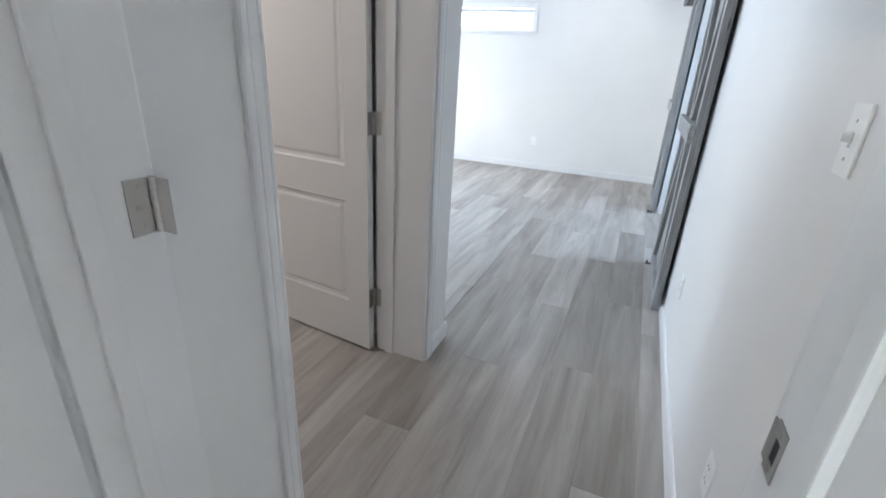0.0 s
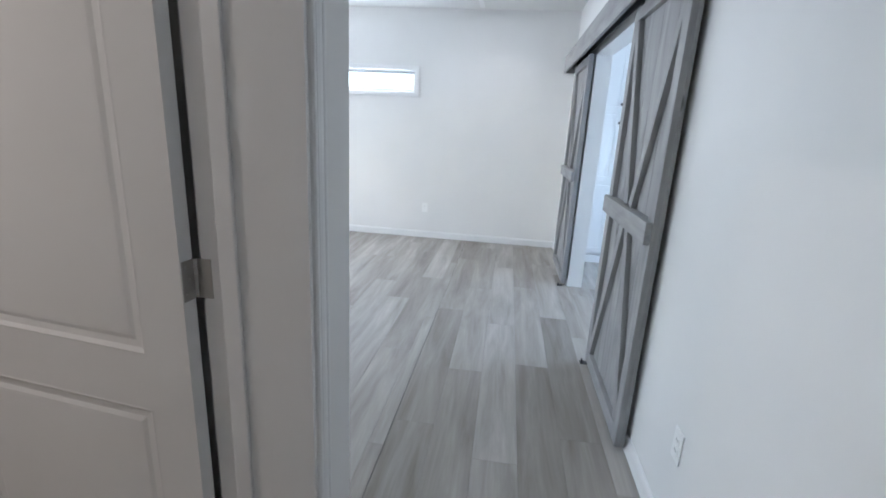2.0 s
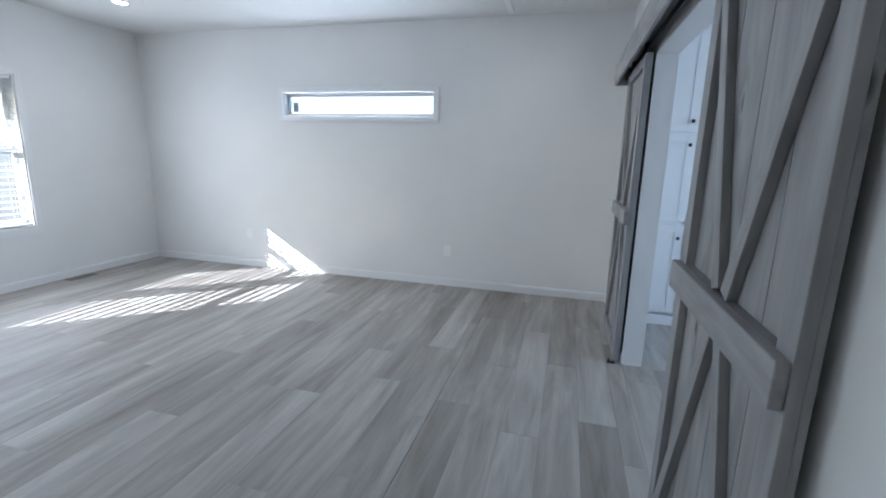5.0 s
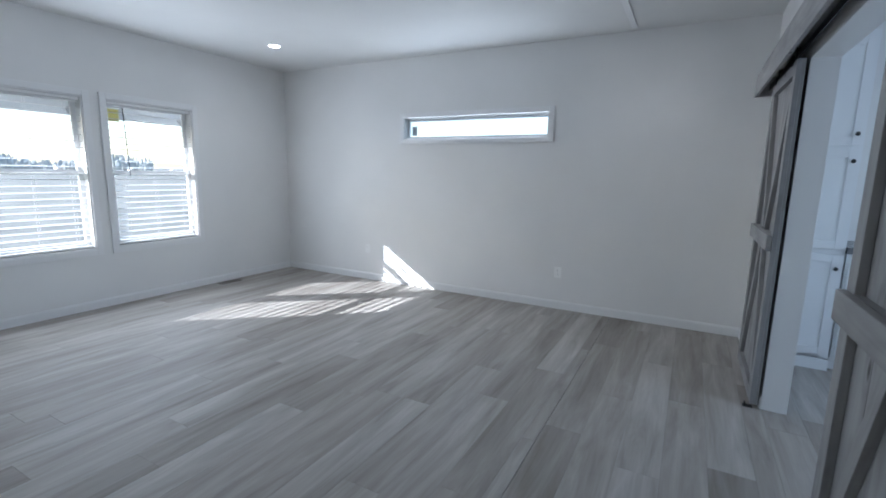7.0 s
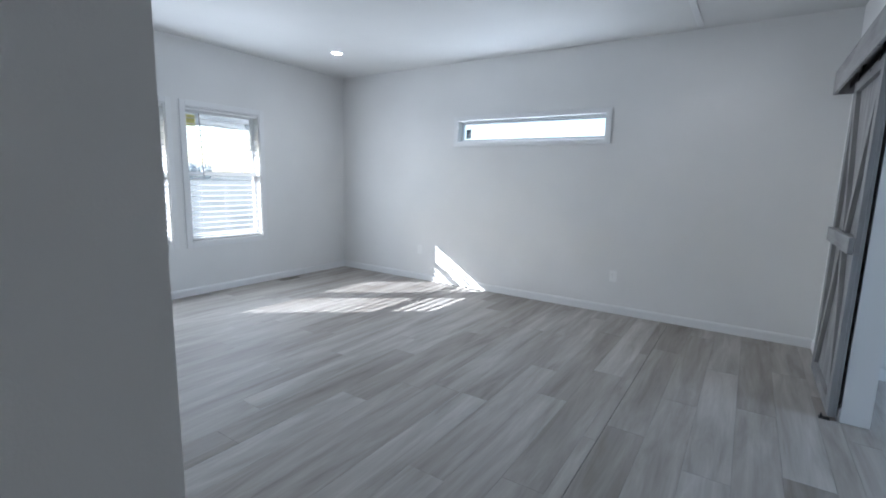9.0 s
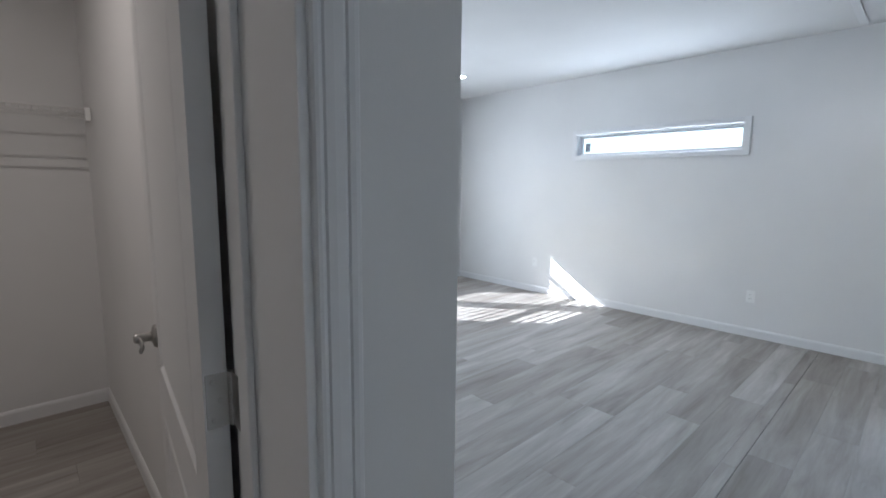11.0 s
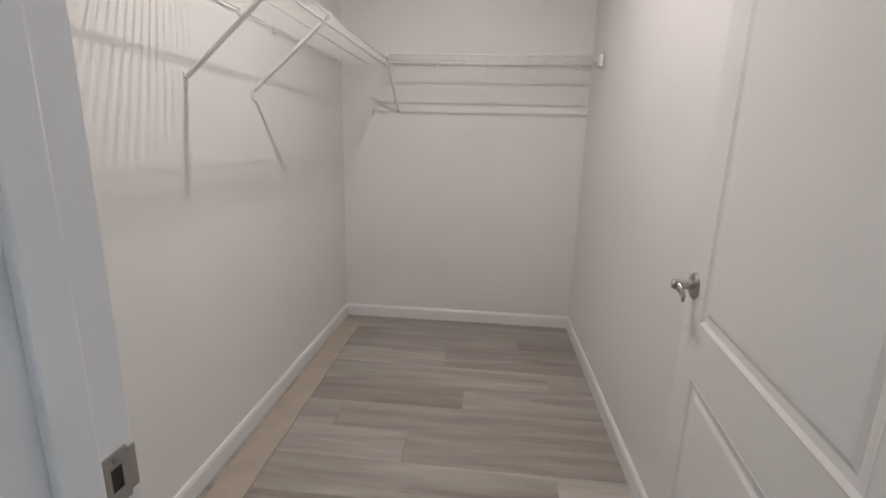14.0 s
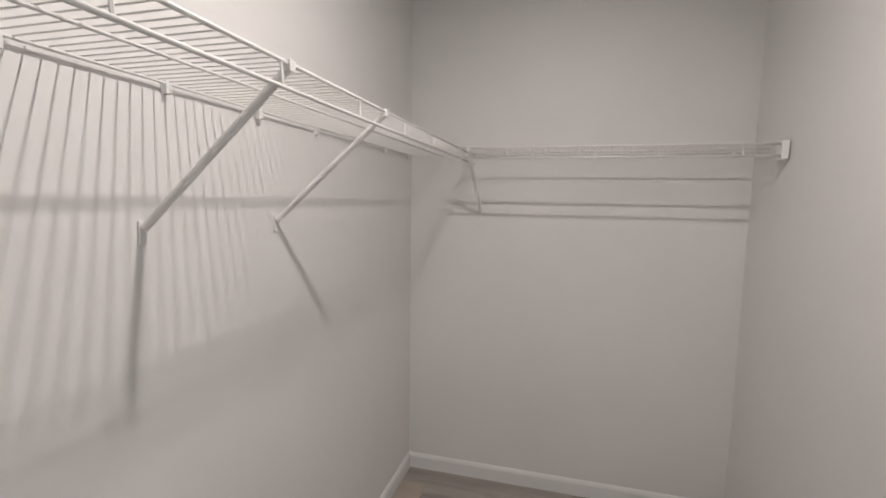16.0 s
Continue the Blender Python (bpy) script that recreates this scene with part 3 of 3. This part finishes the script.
lab = thing("window_label", pose(FW[0] + 0.10, YF + 0.0905, FW[2] + 0.105), "small grey paper label stuck on the glass", "label")
one_box("paper", GREYLABEL, lab, (-0.035, 0.035, 0, 0.0015, -0.055, 0.055))
for i in range(4):
    one_box("print", DARKMETAL, lab, (-0.026, 0.022 - 0.008 * (i % 2), -0.0006, 0, 0.030 - 0.022 * i, 0.036 - 0.022 * i))
lab = thing("window_label", pose(XL - 0.105, W2[0] + 0.115, W2[3] - 0.135), "yellow paper label stuck on the glass", "label")
one_box("paper", YELLOW, lab, (0, 0.0015, -0.05, 0.05, -0.06, 0.06))

# unseen glass panes of the closing rooms, added to go with their fill lamps
for nm, dims in (("added_pane_1", (2.83, 2.84, 4.9, 6.3, 0.9, 2.0)), ("added_pane_2", (-2.3, -0.7, -2.045, -2.035, 0.7, 2.0))):
    ob = thing(nm, Matrix.Identity(4), "plain unseen glass pane, added where a fill lamp stands", "window", kind="structure")
    one_box("pane", GLASS, ob, dims).visible_shadow = False


# ---- barn doors over the bathroom opening ----
def board(parent, p, q, width, depth, name, bevel=0.003, face=-1):
    """A board from p to q in the door's own yz plane; its back lies on x = p.x, proud towards -x."""
    p, q = Vector(p), Vector(q)
    d = q - p
    zaxis = d.normalized()
    xaxis = Vector((1, 0, 0))
    yaxis = zaxis.cross(xaxis)
    m = Matrix((xaxis, yaxis, zaxis)).transposed().to_4x4()
    m.translation = (p + q) / 2
    bm = bmesh.new()
    box(bm, -depth, 0, -width / 2, width / 2, -d.length / 2, d.length / 2, bevel)
    return part(name, bm, BARN, parent, "", m)


def barn_door(y0, y1, label):
    ob = thing("barn_door", pose(-0.022, y0, 0.025), label, "barn door", "sliding barn doors")
    w, h = y1 - y0, 2.03
    n = 4
    for i in range(n):
        a, c = w * i / n, w * (i + 1) / n
        board(ob, (0, (a + c) / 2, 0), (0, (a + c) / 2, h), c - a - 0.003, 0.016, "plank", 0.002)
    f = -0.016
    sw = 0.075
    board(ob, (f, sw / 2, 0), (f, sw / 2, h), sw, 0.026, "stile")
    board(ob, (f, w - sw / 2, 0), (f, w - sw / 2, h), sw, 0.026, "stile")
    board(ob, (f, sw, sw / 2), (f, w - sw, sw / 2), sw, 0.026, "rail")
    board(ob, (f, sw, h - sw / 2), (f, w - sw, h - sw / 2), sw, 0.026, "rail")
    zc = 1.004
    board(ob, (f - 0.0264, 0.004, zc), (f - 0.0264, w - 0.004, zc), 0.094, 0.026, "middle_rail", 0.004)
    board(ob, (f, sw + 0.001, zc), (f, w - sw - 0.001, zc), 0.092, 0.0255, "middle_rail_back", 0.002)
    g = 0.052
    k = 0.036
    for ya, za, yb, zb in ((sw, h - sw - 0.07, w / 2 - k, zc + g), (w - sw, h - sw - 0.01, w / 2 + k, zc + g), (w / 2 - k, zc - g, sw, sw + 0.01), (w / 2 + k, zc - g, w - sw, sw + 0.01)):
        board(ob, (f, ya, za), (f, yb, zb), 0.055, 0.026, "brace")
    # roller straps and the floor guide
    for y in (0.13, w - 0.13):
        one_box("hanger", DARKMETAL, ob, (-0.046, -0.040, y - 0.022, y + 0.022, h - 0.015, h + 0.035), 0.001)
        bm = bmesh.new()
        lathe(bm, [(0.030, -0.010), (0.034, -0.006), (0.026, 0), (0.034, 0.006), (0.030, 0.010)], Matrix.Translation((-0.026, y, h + 0.055)) @ Matrix.Rotation(radians(90), 4, "Y"))
        part("roller", bm, DARKMETAL, ob)
    return ob


BD1 = (3.700, 4.555)
BD2 = (6.03, 6.90)
barn_door(*BD1, "grey-stained knotty wood barn door with crossed braces, slid open")
barn_door(*BD2, "grey-stained knotty wood barn door slid open beside the corner")
for y in (BD1[1] - 0.02, BD2[0] + 0.02):
    g = thing("floor_guide", pose(-0.075, y, 0), "small dark metal barn door floor guide", "floor guide", "door floor guides")
    one_box("plate", DARKMETAL, g, (-0.022, 0.03, -0.02, 0.02, 0, 0.004), 0.001)
    one_box("lug", DARKMETAL, g, (-0.016, -0.008, -0.012, 0.012, 0.004, 0.026), 0.002)

hd = thing("barn_door_header", pose(0, 0, 0), "grey-stained wooden valance box hiding the door track", "valance")
HY0, HY1 = 3.50, 7.27


def header_board(name, x0, x1, y0, y1, z0, z1):
    bm = bmesh.new()
    l = y1 - y0
    if l > 1:
        box(bm, -(z1 - z0) / 2, (z1 - z0) / 2, -(x1 - x0) / 2, (x1 - x0) / 2, -l / 2, l / 2, 0.003)
        m = Matrix(((0, -1, 0), (0, 0, 1), (-1, 0, 0))).to_4x4()
        m.translation = ((x0 + x1) / 2, (y0 + y1) / 2, (z0 + z1) / 2)
    else:
        box(bm, -(x1 - x0) / 2, (x1 - x0) / 2, -(y1 - y0) / 2, (y1 - y0) / 2, -(z1 - z0) / 2, (z1 - z0) / 2, 0.003)
        m = Matrix.Translation(((x0 + x1) / 2, (y0 + y1) / 2, (z0 + z1) / 2))
    return part(name, bm, BARN, hd, "", m)


header_board("front_board", -0.140, -0.120, HY0, HY1, 2.035, 2.200)
header_board("top_board", -0.1198, 0.0, HY0, HY1, 2.180, 2.200)
header_board("end_board", -0.1198, 0.0, HY1 - 0.02, HY1, 2.035, 2.1798)
header_board("end_board", -0.1198, 0.0, HY0, HY0 + 0.02, 2.035, 2.1798)
one_box("track", DARKMETAL, hd, (-0.052, -0.046, HY0 + 0.03, HY1 - 0.03, 2.072, 2.112), 0.001)

# bathroom opening: plain boxed jambs
bj = thing("door_frame_3", Matrix.Identity(4), "plain white boxed jamb of the bathroom opening", "door frame", kind="structure")
one_box("jamb", TRIM, bj, (-0.004, 0.129, BY1 - 0.012, BY1 + 0.002, 0, DH), 0.002)
one_box("jamb", TRIM, bj, (-0.004, 0.129, BY0 - 0.002, BY0 + 0.012, 0, DH), 0.002)
one_box("head_jamb", TRIM, bj, (-0.004, 0.129, BY0 + 0.012, BY1 - 0.012, DH - 0.012, DH + 0.002), 0.002)


# ---- bathroom cabinets seen through the opening ----
def shaker(parent, x0, x1, y, z0, z1, knob_x, knob_z, name="cabinet_door"):
    bm = bmesh.new()
    s = 0.055
    box(bm, x0 + s, x1 - s, y - 0.012, y - 0.002, z0 + s, z1 - s)
    box(bm, x0, x0 + s, y - 0.020, y - 0.002, z0, z1, 0.002)
    box(bm, x1 - s, x1, y - 0.020, y - 0.002, z0, z1, 0.002)
    box(bm, x0 + s, x1 - s, y - 0.020, y - 0.002, z0, z0 + s, 0.002)
    box(bm, x0 + s, x1 - s, y - 0.020, y - 0.002, z1 - s, z1, 0.002)
    d = part(name, bm, CABP, parent)
    bm = bmesh.new()
    lathe(bm, [(0.007, 0), (0.006, 0.010), (0.013, 0.016), (0.015, 0.022), (0.012, 0.027), (0.005, 0.029)], Matrix.Translation((knob_x, y - 0.020, knob_z)) @ Matrix.Rotation(radians(90), 4, "X"), 16)
    part("knob", bm, BLACKM, d, "round black knob", smooth=True)


CBY = 7.00
lc = thing("linen_cabinet", Matrix.Identity(4), "tall white shaker linen cabinet with black knobs", "cabinet")
bm = bmesh.new()
box(bm, 0.132, 0.505, CBY, YF - 0.004, 0.10, 2.40, 0.002)
box(bm, 0.132, 0.505, CBY + 0.03, YF - 0.004, 0.0, 0.10)
part("body", bm, CABP, lc)
one_box("base_moulding", CABP, lc, (0.132, 0.508, CBY - 0.016, CBY - 0.001, 0.0, 0.085), 0.003)
shaker(lc, 0.147, 0.490, CBY, 0.12, 0.875, 0.457, 0.775)
shaker(lc, 0.147, 0.490, CBY, 0.915, 1.615, 0.457, 1.535)
shaker(lc, 0.147, 0.490, CBY, 1.640, 2.36, 0.457, 1.720)
vc = thing("vanity_cabinet", Matrix.Identity(4), "low white shaker vanity cabinet under a stone counter", "cabinet")
bm = bmesh.new()
box(bm, 0.515, 2.0, CBY, YF - 0.004, 0.10, 0.885, 0.002)
box(bm, 0.515, 2.0, CBY + 0.06, YF - 0.004, 0.0, 0.10)
part("body", bm, CABP, vc)
shaker(vc, 0.53, 1.02, CBY, 0.13, 0.60, 0.98, 0.55)
shaker(vc, 0.53, 1.02, CBY, 0.62, 0.82, 0.80, 0.72, "drawer")
shaker(vc, 1.04, 1.48, CBY, 0.13, 0.60, 1.08, 0.55)
shaker(vc, 1.04, 1.48, CBY, 0.62, 0.82, 1.26, 0.72, "drawer")
ct = thing("vanity_counter", Matrix.Identity(4), "grey speckled counter resting on the vanity", "counter")
one_box("slab", COUNTER, ct, (0.510, 2.02, CBY - 0.03, YF - 0.004, 0.887, 0.932), 0.004)


# ---- bedroom ceiling and small fixtures ----
cs = tagged(boxes("trim", TRIM, [(-1.11, -1.06, 1.6, 7.40, H - 0.008, H)], "narrow white batten along the ceiling joint", "trim", 0.002))


def downlight(x, y):
    ob = thing("recessed_light", pose(x, y, H), "small round white recessed ceiling light, switched on", "ceiling light")
    bm = bmesh.new()
    lathe(bm, [(0.078, 0.0), (0.078, -0.004), (0.062, -0.008), (0.056, -0.004), (0.056, 0.0)])
    part("trim_ring", bm, TRIM, ob, smooth=True)
    bm = bmesh.new()
    lathe(bm, [(0.055, -0.0035), (0.055, -0.001)])
    part("diffuser", bm, LED, ob, "glowing white diffuser")
    d = bpy.data.lights.new("downlight", "SPOT")
    d.energy, d.spot_size, d.spot_blend, d.shadow_soft_size, d.color = 2.5, radians(140), 0.8, 0.05, (1.0, 0.96, 0.90)
    lo = new("downlight", d)
    lo.matrix_world = pose(x, y, H - 0.02)


downlight(-4.60, 6.48)
downlight(-0.85, 6.68)

ob = thing("ceiling_lamp", pose(-2.49, 1.98, H), "round white flush ceiling lamp, switched on", "ceiling light")
bm = bmesh.new()
lathe(bm, [(0.075, 0.0), (0.075, -0.012), (0.068, -0.018), (0.03, -0.020)], None, 32)
part("base", bm, TRIM, ob, smooth=True)


def wall_plate(m, label, category, toggle=False):
    """Cover plate in local xz, proud along local -y."""
    ob = thing("light_switch" if toggle else "wall_outlet", m, label, category, "" if toggle else "wall outlets")
    one_box("cover", PLASTIC, ob, (-0.035, 0.035, -0.0055, 0, -0.057, 0.057), 0.002)
    if toggle:
        one_box("toggle", PLASTIC, ob, (-0.004, 0.004, -0.020, -0.005, -0.004, 0.011), 0.0015)
        one_box("slot", GREYLABEL, ob, (-0.006, 0.006, -0.0060, -0.005, -0.012, 0.012))
        for dz in (-0.030, 0.030):
            bm = bmesh.new()
            lathe(bm, [(0.0033, 0), (0.0033, 0.0014), (0.002, 0.0018)], Matrix.Translation((0, -0.0052, dz)) @ Matrix.Rotation(radians(90), 4, "X"), 10)
            part("screw", bm, NICKEL, ob)
    else:
        for dz in (-0.020, 0.020):
            one_box("socket", PLASTIC, ob, (-0.017, 0.017, -0.0072, -0.005, dz - 0.014, dz + 0.014), 0.0008)
            for dx in (-0.0065, 0.0065):
                one_box("slot", DARKVOID, ob, (dx - 0.0012, dx + 0.0012, -0.0076, -0.0068, dz - 0.003, dz + 0.006))
        bm = bmesh.new()
        lathe(bm, [(0.0033, 0), (0.0033, 0.0014), (0.002, 0.0018)], Matrix.Translation((0, -0.0052, 0)) @ Matrix.Rotation(radians(90), 4, "X"), 10)
        part("screw", bm, PLASTIC, ob)
    return ob


wall_plate(pose(-1.663, YF, 0.390), "white duplex outlet low on the painted wall", "outlet")
wall_plate(pose(-4.155, YF, 0.404), "white duplex outlet low on the painted wall", "outlet")
wall_plate(pose(0, 3.247, 0.395, 0, 0, -90), "white duplex outlet low on the hall wall", "outlet")
wall_plate(pose(0, 2.077, 0.39, 0, 0, -90), "white duplex outlet low on the hall wall", "outlet")
wall_plate(pose(0, 1.975, 1.212, 0, 0, -90), "white toggle light switch on the hall wall", "light switch", True)

fv = thing("floor_vent", pose(-5.47, 6.42, 0), "brown slotted floor register beside the window wall", "vent")
bm = bmesh.new()
for x0, x1, y0, y1 in ((-0.055, -0.045, -0.14, 0.14), (0.045, 0.055, -0.14, 0.14), (-0.045, 0.045, -0.14, -0.13), (-0.045, 0.045, 0.13, 0.14)):
    box(bm, x0, x1, y0, y1, 0, 0.005)
part("frame", bm, REGISTER, fv)
for i in range(13):
    y = -0.12 + i * 0.02
    one_box("slat", REGISTER, fv, (-0.045, 0.045, y - 0.004, y + 0.004, 0.0005, 0.004))


# ---- closet: wire shelves ----
SD, SZ = 0.35, 1.785


def wire_shelf(name, m, length, label, brackets, wall_end):
    """Local x along the wall, y out from the wall, z=0 at the deck. Rods, cross wires, front lip."""
    ob = thing(name, m, label, "wire shelf", "closet wire shelves")
    for nm, y, z, r in (("back_rod", 0.012, 0.0, 0.0032), ("middle_rod", SD * 0.52, -0.004, 0.0034), ("front_rod", SD, 0.0, 0.0042), ("lip_rod", SD + 0.004, -0.045, 0.0044)):
        bm = bmesh.new()
        tube(bm, (0, y, z), (length, y, z), r, 8)
        part(nm, bm, WIRE, ob, smooth=True)
    first = None
    n = int(length / 0.0254)
    for i in range(n + 1):
        x = min(length, 0.004 + i * 0.0254)
        if first is None:
            bm = bmesh.new()
            tube(bm, (0, 0.008, 0.0035), (0, SD, 0.0035), 0.0016, 6)
            first = part("cross_wire", bm, WIRE, ob, "", Matrix.Translation((x, 0, 0)))
        else:
            o = new("cross_wire", first.data)
            o.parent = ob
            o.matrix_local = Matrix.Translation((x, 0, 0))
    i = 0.15
    while i < length:
        bm = bmesh.new()
        tube(bm, (i, SD, 0.002), (i, SD + 0.004, -0.046), 0.0030, 6)
        part("lip_wire", bm, WIRE, ob)
        i += 0.305
    i = 0.08
    while i < length:
        bm = bmesh.new()
        box(bm, i - 0.007, i + 0.007, 0.0, 0.016, -0.022, 0.006, 0.002)
        part("wall_clip", bm, PLASTIC, ob, "white plastic wall clip")
        i += 0.30
    for x in brackets:
        bm = bmesh.new()
        tube(bm, (x, SD - 0.002, -0.008), (x, 0.010, -0.300), 0.0083, 10)
        box(bm, x - 0.009, x + 0.009, 0.0, 0.006, -0.335, -0.285, 0.002)
        box(bm, x - 0.009, x + 0.009, SD - 0.010, SD + 0.008, -0.014, 0.006, 0.002)
        part("support_strut", bm, WIRE, ob, "white steel diagonal support strut")
    if wall_end is not None:
        bm = bmesh.new()
        box(bm, wall_end - 0.012, wall_end + 0.012, SD - 0.045, SD + 0.012, -0.058, 0.012, 0.004)
        part("end_bracket", bm, PLASTIC, ob, "white plastic end bracket")
    return ob


# along the side wall, from the back wall towards the door
wire_shelf("wire_shelf", Matrix.Translation((CX + 0.01, CY0, SZ)), XC - CX - 0.03, "white wire closet shelf along the long wall on diagonal struts", (CX * -1 - 2.88 + 0.0, CX * -1 - 2.44, CX * -1 - 1.62), None)
m = Matrix.Translation((CX, CY1 - 0.008, SZ)) @ Matrix.Rotation(radians(-90), 4, "Z")
wire_shelf("wire_shelf", m, CY1 - CY0 - SD - 0.012, "white wire closet shelf across the back wall", (CY1 - CY0 - SD - 0.05,), 0.012)

# loose tan strip on the closet floor
st = thing("floor_strip", Matrix.Identity(4), "loose tan floor strip lying along the closet baseboard", "floor strip")
bm = bmesh.new()
va, vb = [], []
for i in range(25):
    x = -3.93 + i * (2.55 / 24)
    wob = 0.004 * math.sin(i * 1.7)
    va.append((x, CY0 + 0.018 + wob * 0.5 + 0.0016 * i))
    vb.append((x, CY0 + 0.150 + wob * 0.6 + 0.0020 * i))
lo = [[bm.verts.new((x, y, z)) for x, y in va] + [bm.verts.new((x, y, z)) for x, y in reversed(vb)] for z in (0.001, 0.006)]
bm.faces.new(lo[0])
bm.faces.new(lo[1])
nn = len(lo[0])
for i in range(nn):
    bm.faces.new((lo[0][i], lo[0][(i + 1) % nn], lo[1][(i + 1) % nn], lo[1][i]))
part("strip", bm, TAN, st)


# ---- outside ----
boxes("ground", GRAVEL, [(-900, 900, -900, 900, -1.0, -0.75)], "dry grass ground outside", "ground")
aw = thing("window_awning", Matrix.Identity(4), "grey boarded awning over the windows outside", "awning")
bm = bmesh.new()
box(bm, -0.46, 0, 0, 2.6, -0.02, 0.02)
part("roof", bm, SIDING, aw, "", pose(XL - 0.145, 3.85, 2.30, 0, -28.0, 0))
one_box("fascia", SIDING, aw, (XL - 0.57, XL - 0.53, 3.85, 6.45, 1.897, 2.11), 0.004)
for y in (3.95, 5.17, 6.30):
    bm = bmesh.new()
    tube(bm, (XL - 0.15, y, 1.66), (XL - 0.52, y, 1.96), 0.03, 6)
    part("bracket", bm, SIDING, aw)
bm = bmesh.new()
rng = random.Random(5)
for i in range(2600):
    # a slim ragged crown: foot, two uneven rings, tip
    a = radians(150 + i * 0.0453)
    r = rng.uniform(140, 195)
    tall = rng.uniform(2.2, 5.4) * (1.0 + 0.30 * math.sin(i * 0.026) * math.sin(i * 0.009))
    wide = rng.uniform(0.25, 0.75)
    cx, cy = r * math.cos(a), r * math.sin(a)
    foot = bm.verts.new((cx, cy, -0.8))
    tip = bm.verts.new((cx + rng.uniform(-0.3, 0.3), cy + rng.uniform(-0.3, 0.3), -0.8 + tall))
    rings = []
    for f, k in ((0.35, 0.8), (0.68, 1.0)):
        rings.append([bm.verts.new((cx + wide * k * rng.uniform(0.5, 1.3) * math.cos(q * 1.2566), cy + wide * k * rng.uniform(0.5, 1.3) * math.sin(q * 1.2566), -0.8 + tall * (f + rng.uniform(-0.1, 0.1)))) for q in range(5)])
    for q in range(5):
        w = (q + 1) % 5
        bm.faces.new((foot, rings[0][w], rings[0][q]))
        bm.faces.new((rings[0][q], rings[0][w], rings[1][w], rings[1][q]))
        bm.faces.new((rings[1][q], rings[1][w], tip))
tagged(finish("far_woods", bm, WOODS), "distant line of grey-green trees with haze painted into their pale colour", "trees", kind="stuff")


# ---- floor planks ----
floor_ob = bpy.data.objects["floor"]
PW, PL, GAP = 0.20, 1.47, 0.0004


def plank(x0, x1, y0, y1):
    hx, hy = (x1 - x0 - GAP) / 2, (y1 - y0 - GAP) / 2
    if hx < 0.006 or hy < 0.006:
        return
    e = 0.0006
    vs, fs = [], []
    for ex, z in ((0, -0.0055), (0, -0.0014), (e, 0.0)):
        vs += [(-hx + ex, -hy + ex, z), (hx - ex, -hy + ex, z), (hx - ex, hy - ex, z), (-hx + ex, hy - ex, z)]
    for r in (0, 4):
        for i in range(4):
            fs.append((r + i, r + (i + 1) % 4, r + 4 + (i + 1) % 4, r + 4 + i))
    fs.append((8, 9, 10, 11))
    me = bpy.data.meshes.new("plank")
    me.from_pydata(vs, [], fs)
    me.materials.append(PLANK)
    ob = new("plank", me)
    ob.location = ((x0 + x1) / 2, (y0 + y1) / 2, 0)
    ob.parent = floor_ob


def lay(x0, x1, y0, y1, start, pw=PW, joints=()):
    """Rows of planks along y filling the rectangle, rows counted from x = start; joints: where the end joints of the first rows fall."""
    rng = random.Random(int((x0 + 9) * 100) + int((y0 + 9) * 7))
    k = math.floor((x0 - start) / pw)
    while start + k * pw < x1 - 1e-6:
        a, c = max(x0, start + k * pw), min(x1, start + (k + 1) * pw)
        at = rng.uniform(0, PL) + (k % 3) * 0.49
        if 0 <= k < len(joints):
            at = joints[k]
        y = at - 20 * PL
        while y < y1:
            p, q = max(y, y0), min(y + PL, y1)
            if q > p:
                plank(a, c, p, q)
            y += PL
        k += 1


SEAM = -1.105
lay(SEAM, 0.0, EY1 - 0.06, YF, SEAM, PW, (3.72, 4.27, 3.52, 4.41, 3.74, 4.9))                 # hall and the strip beside the barn doors
lay(SEAM - 0.075, SEAM - 0.003, YS, YF, SEAM - 0.075, 0.072)  # ripped row at the joint
lay(XL, SEAM - 0.075, YS, YF, SEAM - 0.075)          # bedroom
lay(XC, SEAM, Y0, Y1, SEAM - 0.3)                    # closet threshold
lay(CX, XC, CY0, CY1, -3.995, 0.21, (1.6, 2.41, 1.95, 2.55, 2.09, 1.5, 1.86, 2.49))                            # closet
lay(0.0, 0.75, BY0, YF, 0.0)                         # bathroom threshold
lay(-1.2, 0.2, 0.2, EY1 - 0.06, -1.2)                # before the entry
